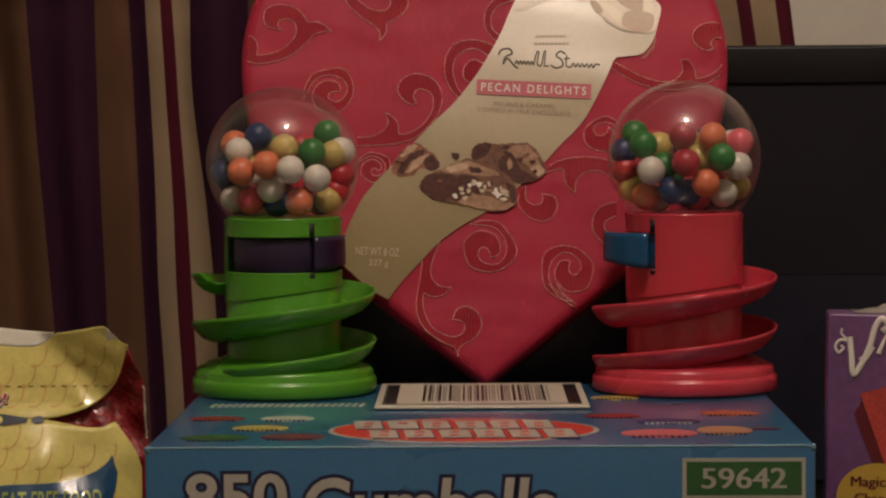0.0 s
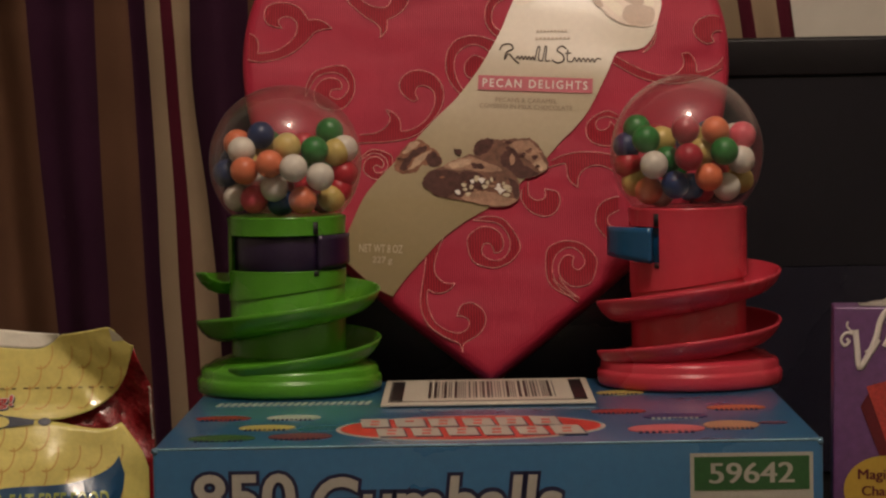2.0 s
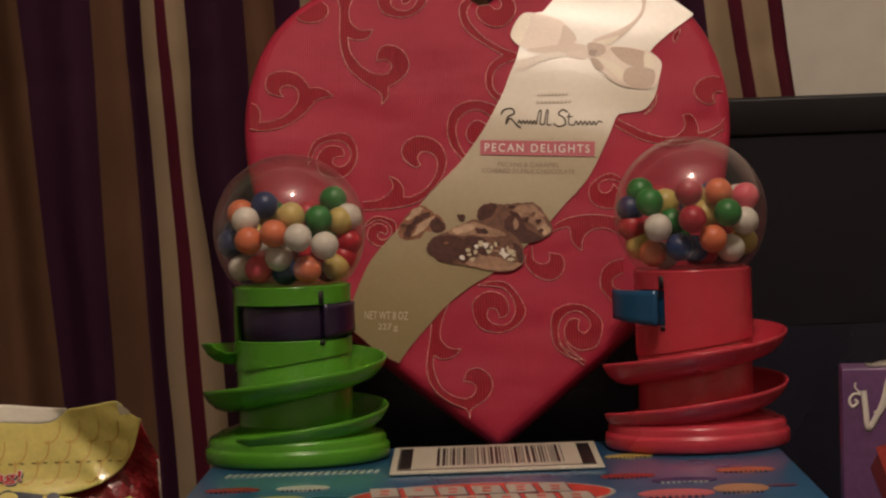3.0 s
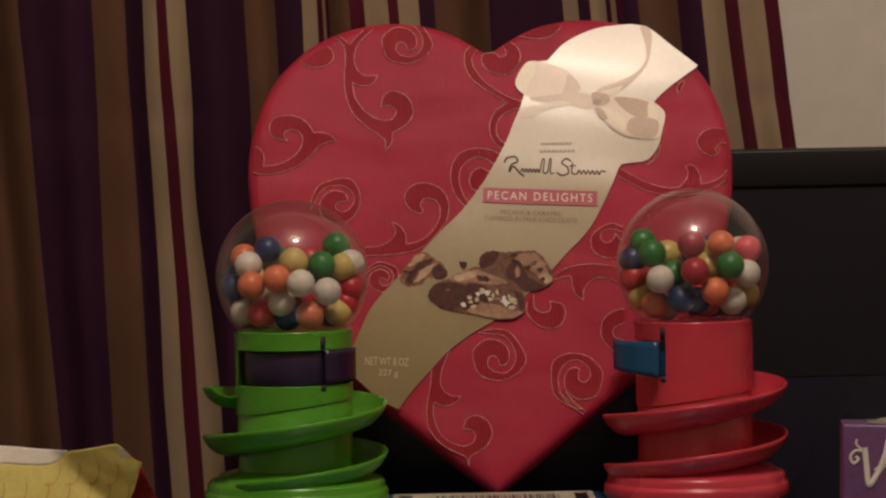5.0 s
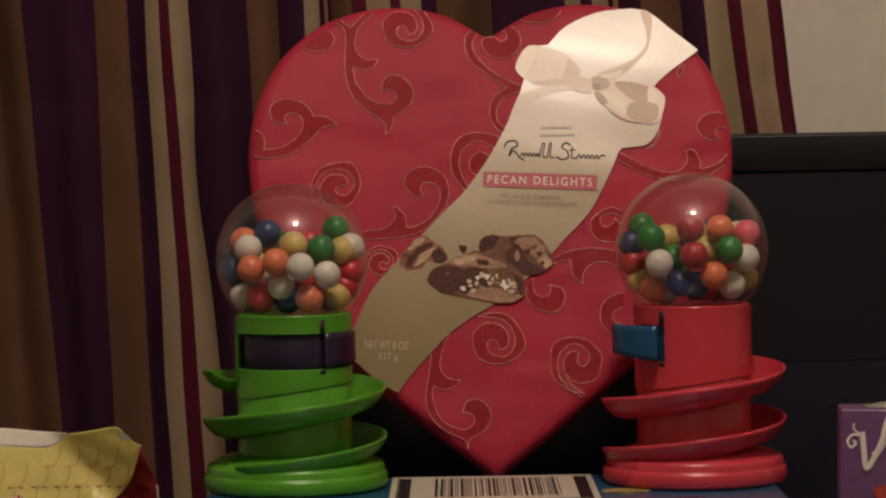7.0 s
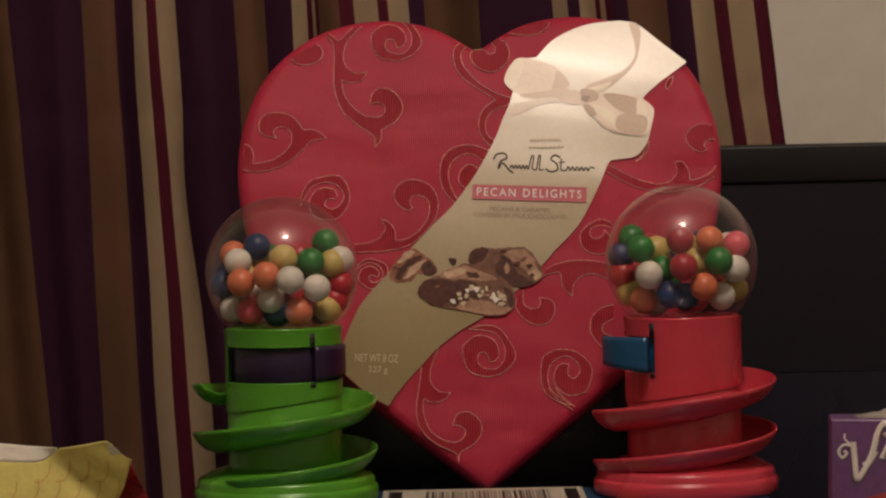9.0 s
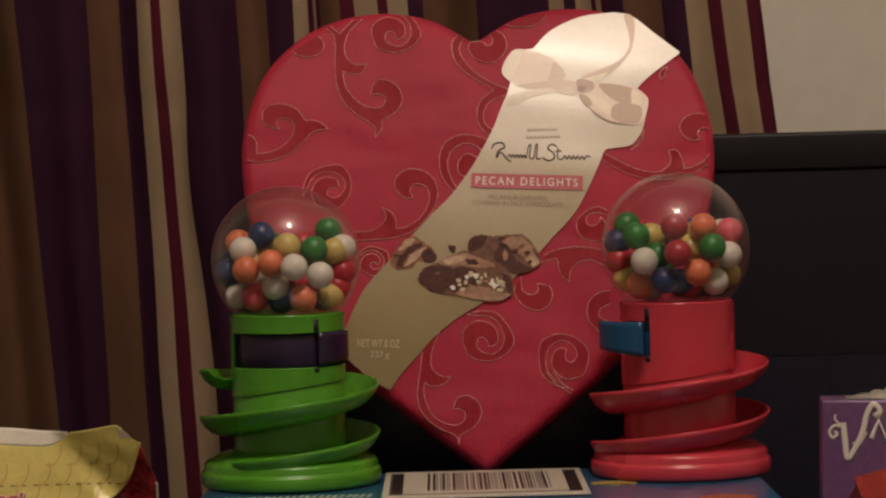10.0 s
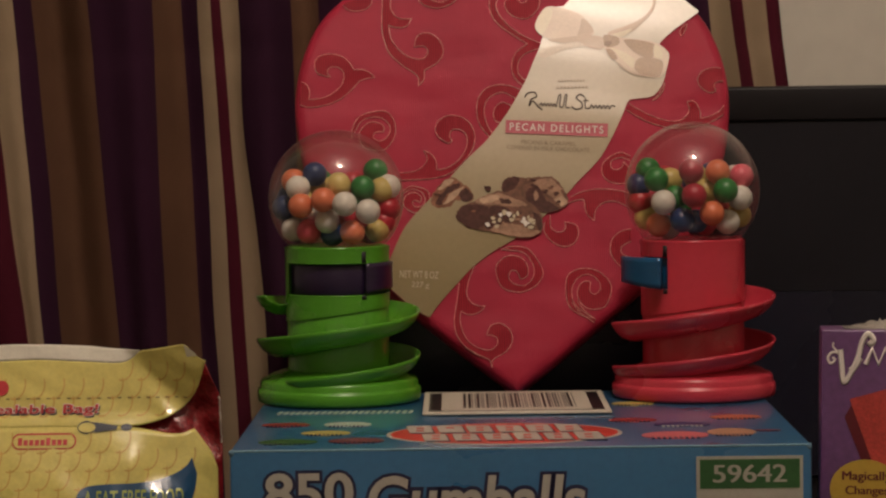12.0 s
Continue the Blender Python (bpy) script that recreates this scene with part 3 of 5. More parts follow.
    part("globe_seat", lathe([(0.0290, 0.0905), (0.0305, 0.0918), (0.0305, 0.0930), (0.0290, 0.0934), (0.0200, 0.0925)]), plastic, gm)
    return gm


TALL = 1.012  # the red machine stands a little taller
GREEN_AT, RED_AT = (0.0452, 0.2300, TOP + 0.0006), (0.2588, 0.2335, TOP + 0.0006)
gumball_machine(pose(*GREEN_AT), M_GREEN, M_PURPLE, "green plastic spiral gumball machine with a purple drum and clear globe", (-66, 93), (36, 86, 0.0022, 0.003), 33, 0, (284, -402))
gumball_machine(pose(*RED_AT) @ Matrix.Diagonal((1, 1, TALL, 1)), M_RED, M_BLUEPL, "red plastic spiral gumball machine with a blue lever and clear globe", (-150, -33), (-37, -84, 0.0095, 0.0035), -36, 87, (195, -480))


def gumballs(at, tall, seen, seed, fill):
    """Gumballs in a globe: sideways and upward offsets in mm, colour, and how far behind the front ones they lie."""
    R, r, c = 0.0402 - 0.0008, 0.0074, Vector(at) + Vector((0, 0, 0.1219 * tall))
    lim = R - r
    rng = random.Random(seed)
    front = []
    for x, z, k, back in seen:
        x, z = x / 1000, max(z / 1000 - 0.0012, -0.0215)
        d = math.hypot(x, z)
        if d > lim:
            x, z = x * lim / d, z * lim / d
        front.append((-math.sqrt(max(0, lim * lim - x * x - z * z)) + back / 1000, x, z, k))
    balls = []
    for y, x, z, k in sorted(front):
        # each ball rolls back until it touches the ones before it
        for p, _ in balls:
            d = math.hypot(x - p.x, z - p.z)
            if d < 2 * r:
                y = max(y, p.y + math.sqrt(4 * r * r - d * d))
        balls.append((Vector((x, min(y, math.sqrt(max(0, lim * lim - x * x - z * z))), z)), k))
    for _ in range(20000):
        if len(balls) >= fill:
            break
        p = Vector((rng.uniform(-lim, lim), rng.uniform(-0.016, lim), rng.uniform(-0.0225, 0.009)))
        if p.length < lim and all((p - q).length > 1.9 * r for q, _ in balls):
            balls.append((p, rng.choice("wyogbrpd")))
    proto = {}
    for p, k in balls:
        if k not in proto:
            bm = bmesh.new()
            bmesh.ops.create_uvsphere(bm, u_segments=28, v_segments=18, radius=r)
            for v in bm.verts:
                v.co *= 1 + 0.02 * noise.noise(v.co * 130 + Vector((ord(k), 0, seed)))
            me = bpy.data.meshes.new("gumball")
            bm.to_mesh(me)
            bm.free()
            me.polygons.foreach_set("use_smooth", [True] * len(me.polygons))
            me.materials.append(BALL[k])
            proto[k] = me
        ob = new("gumball", proto[k])
        ob.matrix_world = Matrix.Translation(c + p) @ pose(0, 0, 0, rng.uniform(0, 360), rng.uniform(0, 360), 0)
        word = {"w": "white", "o": "orange", "y": "yellow", "g": "green", "b": "dark blue", "r": "red", "p": "pink", "d": "dark red"}[k]
        tagged(ob, word + " glossy round gumball inside a clear globe", "gumball", "gumballs in the globes")


gumballs(GREEN_AT, 1.0, [(-12.6, 15.3, "b", 6), (23.5, 16.7, "g", 3), (35.4, 8.1, "w", 4), (16.5, 7.2, "g", 7), (27.4, 5.7, "y", 0), (2.3, 9.3, "y", 5), (-22.3, 7.6, "w", 0), (-25.7, 11.3, "o", 8), (-9.0, 6.4, "y", 12), (-20.2, -2.8, "o", 0), (-6.5, 0.7, "o", 2), (6.5, -1.7, "w", 0), (19.9, -6.5, "w", 0), (33.3, -6.3, "r", 4), (-4.8, -12.1, "w", 0), (-33.0, -4.8, "b", 6), (-26.5, -18.0, "w", 2), (-16.2, -18.3, "p", 1), (10.4, -18.7, "o", 0), (24.4, -18.5, "y", 3), (-2.4, -22.8, "b", 9), (32.1, -16.1, "r", 9)], 3, 46)
gumballs(RED_AT, TALL, [(-26.4, 13.9, "g", 3), (-22.7, 8.4, "g", 0), (-35.3, 5.2, "b", 3), (-13.3, 7.6, "y", 10), (-2.5, 13.2, "d", 3), (13.8, 12.5, "o", 1), (29.1, 9.4, "p", 3), (17.6, 1.7, "g", 0), (7.3, 1.1, "y", 9), (-1.4, -1.0, "d", 0), (-19.0, -5.0, "w", 0), (-31.7, -5.2, "r", 2), (27.6, -3.3, "w", 3), (9.3, -11.7, "o", 0), (-8.0, -15.6, "b", 3), (19.5, -17.3, "w", 1), (-21.1, -18.8, "o", 2), (-32.3, -17.9, "y", 4), (29.0, -14.9, "y", 6), (-11.2, -2.8, "g", 9), (0.8, -17.4, "b", 6)], 7, 45)


# ---- heart-shaped chocolate box ----
LEAN = 0.3557
COS = 1.0385
NRM = math.sqrt(1 + LEAN * LEAN)
HEART_AT = Matrix(((1, 0, 0, 0.1527), (0, LEAN / COS, -1 / NRM, 0.2598), (0, 1 / COS, LEAN / NRM, TOP - 0.0006), (0, 0, 0, 1)))
HALF = [(34, 28), (66, 54.5), (98, 84), (122, 118), (134, 153), (138, 190), (132.5, 222), (119, 248.5), (93, 270), (60, 278.5), (27, 273.5)]


def heart_outline(inset=0.0):
    right = spline([(0, 1.0), *HALF, (0, 257)], 6)
    pts = [Vector((p[0] / 1000, p[1] / 1000)) for p in right]
    loop = pts[:-1] + [Vector((-p.x, p.y)) for p in reversed(pts[1:])]
    if inset:
        f = 1 - inset / 0.132
        loop = [Vector((p.x * f, 0.15 + (p.y - 0.15) * f)) for p in loop]
    return loop


def inside_heart(x, y, edge):
    loop, ok = edge, False
    for a, b in zip(loop, loop[1:] + loop[:1]):
        if (a.y > y) != (b.y > y) and x < (b.x - a.x) * (y - a.y) / (b.y - a.y) + a.x:
            ok = not ok
    return ok


def dome(x, y):
    """How far the padded face falls back: rounding off towards the top, with soft puckers."""
    return 0.0058 * (max(0.0, y - 0.125) / 0.14) ** 3 - 0.0005 * noise.noise((x * 17, y * 26, 3.0)) - 0.0003 * noise.noise((x * 9 + y * 40, y * 12, 7.0))


def wrinkle(x, y):
    """Creases of the cloth round the side of one lobe."""
    reach = max(0.0, min(1.0, (x - 0.092) / 0.02)) * max(0.0, min(1.0, (0.226 - y) / 0.02)) * max(0.0, min(1.0, (y - 0.09) / 0.03))
    return 0.0012 * reach * noise.noise((x * 9, y * 75 - x * 25, 11.0))


def heart_part(name, bm, material, parent, label="", smooth=True):
    cloth = name in ("lid", "scroll", "thread")
    for v in bm.verts:
        v.co.z -= dome(v.co.x, v.co.y) + (wrinkle(v.co.x, v.co.y) if cloth else 0.0)
    return part(name, bm, material, parent, label, smooth)


def heart_box():
    hb = empty("heart_box", HEART_AT, "red satin heart-shaped chocolate box with dark scrolls, leaning upright", "chocolate box")
    bm = bmesh.new()
    rings = []
    for inset, w in ((0.004, -0.034), (0.003, -0.0175), (0.0, -0.0165), (0.0, -0.0060), (0.0010, -0.0030), (0.0030, -0.0010), (0.0065, -0.0002), (0.0110, 0.0)):
        rings.append([bm.verts.new((p.x, p.y, w)) for p in heart_outline(inset)])
    for a, b in zip(rings, rings[1:]):
        n = len(a)
        for k in range(n):
            bm.faces.new((a[k], a[(k + 1) % n], b[(k + 1) % n], b[k]))
    last = [v.co.copy() for v in rings[-1]]
    prev = rings[-1]
    for k in range(1, 24):
        f = 1 - k / 24
        cur = [bm.verts.new((p.x * f, 0.15 + (p.y - 0.15) * f, 0.0)) for p in last]
        for q in range(len(cur)):
            bm.faces.new((prev[q], prev[(q + 1) % len(cur)], cur[(q + 1) % len(cur)], cur[q]))
        prev = cur
    bm.faces.new(prev)
    low = bm.faces.new(rings[0][::-1])
    bmesh.ops.triangulate(bm, faces=[low])
    bmesh.ops.recalc_face_normals(bm, faces=bm.faces[:])
    heart_part("lid", bm, M_RED_FABRIC, hb, "padded red fabric lid", smooth=True)
    edge = heart_outline(0.003)

    def fill(outline, z):
        """A sheet over a closed outline in metres, cut fine enough to follow the padded face."""
        bm = bmesh.new()
        ccw = sum(p[0] * q[1] - q[0] * p[1] for p, q in zip(outline, outline[1:] + outline[:1])) > 0
        face = bm.faces.new([bm.verts.new((p[0], p[1], z)) for p in (outline if ccw else outline[::-1])])
        face.normal_update()
        bmesh.ops.triangulate(bm, faces=[face])
        for _ in range(4):
            wide = [e for e in bm.edges if not e.is_boundary and e.calc_length() > 0.004]
            if not wide:
                break
            bmesh.ops.subdivide_edges(bm, edges=wide, cuts=1)
            bmesh.ops.triangulate(bm, faces=[g for g in bm.faces if len(g.verts) > 3])
        return bm

    def motif(*sides):
        """A woven scroll bounded by smooth sides in mm that meet in corners; a side with True carries a copper thread."""
        loop, threads = [], []
        for sewn, pts in sides:
            line = [(p.x / 1000, p.y / 1000) for p in spline(pts, 6)]
            line = [p for p in line if inside_heart(p[0], p[1], edge)]
            loop += [p for p in line if not loop or math.dist(p, loop[-1]) > 2e-4]
            if sewn and len(line) > 3:
                threads.append(line)
        while math.dist(loop[0], loop[-1]) < 2e-4:
            loop.pop()
        ob = heart_part("scroll", fill(loop, 0.00045), M_SCROLL, hb, "dark red woven scroll", smooth=False)
        for line in threads:
            heart_part("thread", tube([(x, y, 0.0006) for x, y in line], 0.00019, n=5), M_GOLD, ob, "copper thread outline")

    def curl(cx, cy, r, turn, sense=1):
        """A round scroll that winds in to a broad middle: angles in degrees, distances as shares of r."""
        def winding(steps):
            return [(cx + r * d * math.cos(math.radians(sense * a + turn)), cy + r * d * math.sin(math.radians(sense * a + turn))) for a, d in steps]
        motif((True, winding([(121, 1.06), (95, 1.03), (60, 1.02), (5, 1.0), (-25, 0.90), (-55, 0.77), (-90, 0.70), (-140, 0.73), (-197, 0.78), (-230, 0.75), (-256, 0.71), (-290, 0.62), (-322, 0.53), (-360, 0.45), (-390, 0.36), (-416, 0.25)])),
              (True, winding([(-416, 0.25), (-395, 0.14), (-330, 0.07), (-260, 0.11), (-205, 0.22), (-150, 0.31), (-115, 0.37), (-90, 0.42), (-60, 0.53), (-35, 0.6), (-8, 0.65), (20, 0.70), (51, 0.77), (78, 0.84), (121, 1.06)])))

    curl(0.6, 75.2, 16.8, 0)
    curl(47.3, 64.6, 17.0, 150)
    curl(-85.5, 166.2, 15.6, 70)
    curl(-48.5, 262.4, 16.6, 0)
    curl(-61.5, 121.9, 10.0, 40)
    curl(-97.0, 122.0, 12.0, 60)
    motif((True, [(48.5, 43.5), (40.5, 49.5), (35.0, 56.5)]), (False, [(35.0, 56.5), (37.5, 58.0)]), (True, [(38.5, 57.0), (43.0, 51.0), (49.5, 45.5)]))
    motif((True, [(-87.8, 267.5), (-84.5, 264.5), (-82.9, 261.5), (-82.3, 255), (-82.6, 244.3), (-82.4, 235.5), (-80.8, 227.4), (-77.6, 219.6), (-73.8, 215.4), (-68.3, 210.4), (-63.5, 207.2), (-60.3, 204.4), (-59.1, 201.9), (-59.5, 197.2)]),
          (True, [(-59.5, 197.2), (-56.2, 201.2), (-55.5, 204.2), (-55.4, 208)]),
          (True, [(-55.4, 208), (-50.6, 210.6), (-46.6, 213.6), (-44, 217.6), (-43.3, 221.4), (-44.5, 226.3), (-47.7, 230.6), (-52.5, 233.2), (-57.4, 233), (-60.7, 229.6), (-61.7, 223.7)]),
          (True, [(-61.7, 223.7), (-58.1, 224.6), (-55.2, 223.8), (-53.3, 221.4), (-53.7, 218.6), (-55.7, 216.2), (-58.9, 215.6), (-62.4, 216.1), (-66.6, 217.9), (-71.1, 221.5), (-74.3, 225.8), (-76.9, 230.8), (-78.1, 239.2)]),
          (True, [(-78.1, 239.2), (-74.9, 237.7), (-70.3, 237.2), (-66.4, 238.5), (-63.4, 243.7)]),
          (True, [(-63.4, 243.7), (-68.6, 243.2), (-71.9, 244), (-74.8, 246.6), (-76.7, 250.5), (-77, 255.6), (-75.7, 261.3), (-73.4, 265.6), (-69.4, 269.9), (-66.1, 273.1)]),
          (False, [(-66.1, 273.1), (-71.7, 272.5)]),
          (True, [(-71.7, 272.5), (-76, 267.9), (-79.6, 263.6)]),
          (True, [(-79.6, 263.6), (-82.2, 265.9), (-85.2, 268.9)]))
    motif((True, [(13.3, 262.9), (17.4, 259.2), (18.9, 253.4), (16.7, 247.4), (11.1, 242.6), (4.6, 242.8), (-0.9, 246.1), (-3.7, 251.5), (-2.6, 255.5), (1.1, 257.5), (5.2, 255.2)]),
          (True, [(5.2, 255.2), (7.1, 253.4), (9.8, 254), (10.8, 256.9), (8.7, 260.9)]))
    motif((True, [(-8.6, 261.4), (-12.7, 257.6), (-13.5, 251.1), (-11.7, 244), (-7.9, 238.5), (-2.8, 234.2), (2.6, 230.1), (7.3, 226.9), (10.5, 224.7)]),
          (True, [(10.5, 224.7), (4.6, 220.7), (1.2, 215.6), (0.1, 209.8), (0.9, 204.3), (4, 199.4), (8, 195.9)]),
          (False, [(8, 195.9), (11.4, 199.9)]),
          (True, [(9.8, 200), (6, 202.4), (3.9, 207.3), (5, 213.8), (9.4, 218.5), (17.5, 221.7)]),
          (False, [(17.5, 221.7), (18.6, 225.5)]),
          (True, [(18.6, 225.5), (12.2, 228.1), (5.9, 231.8), (0.5, 235.8), (-3.6, 240.2), (-7.4, 245.6), (-9.2, 251), (-8.5, 254.9), (-6.1, 258.5)]))
    motif((True, [(5.7, 194), (-1.6, 196.9), (-9.6, 197.5), (-16.7, 194.9), (-20.7, 190), (-22.4, 184), (-22.3, 177.3), (-20.5, 171.2), (-17.4, 166.5), (-14.3, 163.1)]),
          (False, [(-14.3, 163.1), (-11.1, 164.3)]),
          (True, [(-12.3, 165.3), (-14.8, 168.7), (-17.2, 175.5), (-17.7, 181.2), (-16.3, 186.5), (-12.3, 190.4), (-7.2, 192.3), (-1.7, 190.8), (4.5, 185.9)]))
    motif((True, [(-0.3, 183.4), (-6, 185.9), (-10.6, 182.6), (-12, 177.7), (-10.5, 173.6), (-6.4, 171.8)]),
          (False, [(-6.4, 171.8), (-3.1, 176.1), (-0.3, 183.4)]))
    motif((True, [(-38.3, 160.8), (-40.9, 159.5), (-45, 161.9), (-48.1, 165.7), (-48.7, 170.3), (-46.3, 174.6), (-42.1, 177.2), (-36.7, 177.7), (-31, 175.8), (-26.9, 172.4), (-24.4, 167.3), (-23.9, 161.4), (-25.7, 154.8), (-29.3, 149.3), (-33.8, 144.5), (-38.1, 140.7), (-44.5, 137.9), (-52.4, 136.5), (-58.8, 136), (-71.5, 135.7)]),
          (False, [(-71.5, 135.7), (-71.4, 140.6)]),
          (True, [(-71.4, 140.6), (-63.5, 141.1), (-58, 143.5), (-55.1, 146.7), (-54.1, 150), (-56.3, 154.7)]),
          (True, [(-56.3, 154.7), (-53.1, 153.6), (-50.3, 151.2), (-48.4, 147.5), (-48.2, 142.3)]),
          (True, [(-48.2, 142.3), (-44.4, 142.5), (-40.2, 144), (-35.4, 147.2), (-31.5, 152), (-29.1, 157.5), (-29, 163.5), (-31.1, 166.9), (-35.3, 168.6), (-38.5, 167.7), (-39.8, 164.4), (-38.3, 160.8)]))
    motif((True, [(-115.2, 204.2), (-119, 205), (-123.9, 207.2), (-125.5, 212.1), (-123.9, 217.2), (-119.1, 219.5), (-113.2, 219.6), (-107.7, 217.8), (-103.5, 214.2), (-100.3, 208.9)]),
          (True, [(-100.3, 208.9), (-94.8, 208.8), (-90.6, 206.9), (-86.8, 203.4)]),
          (True, [(-86.8, 203.4), (-91.6, 202.9), (-96.5, 201.3), (-99.1, 198.3), (-103.6, 193.7), (-109.4, 189.2), (-115.8, 186.3), (-122.3, 184.8), (-128.7, 184.3), (-134.5, 185.8)]),
          (False, [(-134.5, 185.8), (-135.2, 200)]),
          (True, [(-134.5, 201.4), (-131.6, 200.3), (-129.4, 197.8), (-128.4, 193.7), (-129, 189.4)]),
          (True, [(-129, 189.4), (-122.9, 189.9), (-117.4, 191.4), (-112.6, 194.3), (-108.7, 198.3), (-106.8, 202.6), (-107.1, 207.4), (-110, 210.3), (-113.2, 211), (-116.5, 209.8), (-117.1, 207), (-115.2, 204.2)]))
    motif((True, [(-107.4, 253.3), (-104.5, 250.3), (-98.6, 249.1), (-92.4, 250.7), (-89.1, 255.2), (-89.8, 259.6), (-92.4, 262.2)]),
          (False, [(-92.4, 262.2), (-98.9, 259.1), (-101.9, 256.7), (-106.1, 254.7)]))
    motif((True, [(18.3, 266.8), (23.2, 265.2), (29.7, 264.6), (36.3, 265.9), (41.4, 270.1), (42.8, 272.6)]),
          (False, [(42.8, 272.6), (36.6, 273.9), (28.3, 272)]))
    motif((True, [(74, 183.6), (79.6, 180.1), (87.4, 175.8), (95.2, 172.9), (101.6, 171.8), (107, 172.9), (110.7, 176.5), (111.9, 180.2), (110.8, 184.5)]),
          (True, [(110.8, 184.5), (114.4, 185.1), (117.1, 182.7), (118.8, 178.3), (118.9, 173.6)]),
          (True, [(118.9, 173.6), (124.7, 174.8), (130.6, 178), (134.1, 182.2)]),
          (False, [(134.1, 182.2), (134.4, 177.5)]),
          (True, [(133, 175.5), (124.5, 170.5), (114.1, 167.8), (102.9, 167.1), (92.8, 169), (84, 172.3), (72.2, 179.6)]))
    motif((True, [(136.4, 199.7), (134.8, 204.9), (130.7, 207), (125.2, 206.5), (120.9, 204.2), (118.1, 199.9), (118.8, 195.5), (121.8, 192), (125.9, 190.2), (129.5, 191.4)]),
          (True, [(129.5, 191.4), (128.1, 194.5), (130.1, 197.2), (133.1, 197.8), (136.2, 196.3)]))
    motif((True, [(107.9, 231.6), (108.7, 228.7), (111.2, 232.2), (112.7, 236.7)]),
          (True, [(112.7, 236.7), (109.7, 235), (107.9, 231.6)]))
    motif((True, [(97.1, 197.4), (95.5, 191.4), (91.1, 186.8), (88.8, 185.9)]),
          (True, [(88.8, 185.9), (92.8, 189.4), (97.1, 197.4)]))
    motif((True, [(73.5, 149.7), (68.1, 151.9), (61.7, 149.7), (56.7, 145.3), (55.6, 140.7), (56.7, 136.4), (60.4, 133.1), (66.3, 131.6), (72.7, 132.4)]),
          (False, [(72.7, 132.4), (73.1, 141.5)]),
          (True, [(73.1, 141.5), (69.5, 145.9)]),
          (True, [(69.5, 145.9), (68.4, 142.7), (65.1, 140.8), (62, 141.8), (61.2, 145.1), (63.5, 147.7), (68.6, 148.5), (73.3, 146.8)]))
    motif((True, [(36, 123.7), (42.4, 126.7), (52, 128.4), (63, 127.8), (74, 125.2)]),
          (False, [(74, 125.2), (73.5, 115.5)]),
          (True, [(73.5, 115.5), (68.9, 117.9), (63.6, 120.3), (57.9, 120.1), (53.4, 117.7), (50.7, 113.5), (50.2, 108.1)]),
          (True, [(50.2, 108.1), (46.5, 111.1), (44.5, 115.3), (44.1, 120.2), (42.2, 121.9), (34.2, 119.8)]))
    motif((True, [(19, 107.3), (18.5, 102.5), (20.9, 97.6), (25.5, 93.6), (31.7, 91.8), (37.1, 93.9), (39.8, 98.7), (39.9, 102.9), (37.9, 106.1), (31.6, 107.6)]),
          (True, [(31.6, 107.6), (32.1, 104.4), (31.1, 102.1), (28.2, 101.2), (25.1, 102), (22.7, 104.9), (22.6, 112)]))
    motif((True, [(73, 102.3), (69.8, 102), (65, 100.2), (61.1, 96.5), (59.6, 91.7), (59.7, 86.9), (62.1, 82.7), (65.7, 78.8), (68.7, 77.1)]),
          (False, [(68.7, 77.1), (72.1, 83.4)]),
          (True, [(72.2, 84.4), (67.5, 86.1), (66.1, 88.7), (67.2, 91.8), (72.6, 94.6)]))
    motif((True, [(-34.8, 69.7), (-35.9, 60.9), (-37.3, 53), (-38.1, 45.2), (-36.7, 37.3), (-32.5, 30.9), (-26.4, 26.1), (-20.3, 23.1), (-16.6, 20.9), (-14.9, 14.9)]),
          (True, [(-14.9, 14.9), (-15.1, 19), (-14.1, 21.7), (-11, 23.5)]),
          (True, [(-11, 23.5), (-6.2, 26.5), (-3, 31.1), (-2.3, 35.8), (-4.3, 40.5), (-8.9, 43.8), (-12.6, 43.9), (-16.1, 42.1), (-18.1, 36.8)]),
          (True, [(-18.1, 36.8), (-15.3, 36.7), (-12.2, 35.1), (-11.4, 32), (-13.3, 28.9), (-17.1, 27.4), (-21.7, 28.2), (-26.3, 30.5), (-30.3, 34), (-32.9, 39.4), (-34.4, 45.1), (-34.3, 49.8), (-33.6, 52)]),
          (True, [(-33.6, 52), (-30.5, 50), (-25.9, 49.9), (-21.8, 51.7), (-18.9, 55)]),
          (True, [(-18.9, 55), (-23.2, 55.2), (-26.6, 56.8), (-29.4, 60.1), (-30.2, 64.5), (-29.1, 70.2), (-26.8, 76.5), (-24.2, 82.1)]))

    # printed paper band
    side = [(-80, 80), (-70.4, 101.7), (-63.9, 111.2), (-54.3, 121.6), (-36.5, 140.6), (-26.7, 150.9), (-16.9, 160.5), (-7, 173.2), (-0.3, 183.4), (8.8, 200), (14, 212.8), (18.2, 222)]
    bowl = [(20.4, 230), (15.4, 237.1), (22.3, 249.3), (32.4, 249)]
    head = [(44.3, 261.2), (61, 269.8), (77.5, 272.6), (91.8, 271.1), (106.2, 258.6), (121, 245.3)]
    bowr = [(104.7, 233.1), (94.5, 223.2), (99.5, 218.6), (100.5, 214.4), (98.5, 205.9), (95.8, 196.8), (91.3, 190.2), (86.3, 187.6), (74.2, 187.6)]
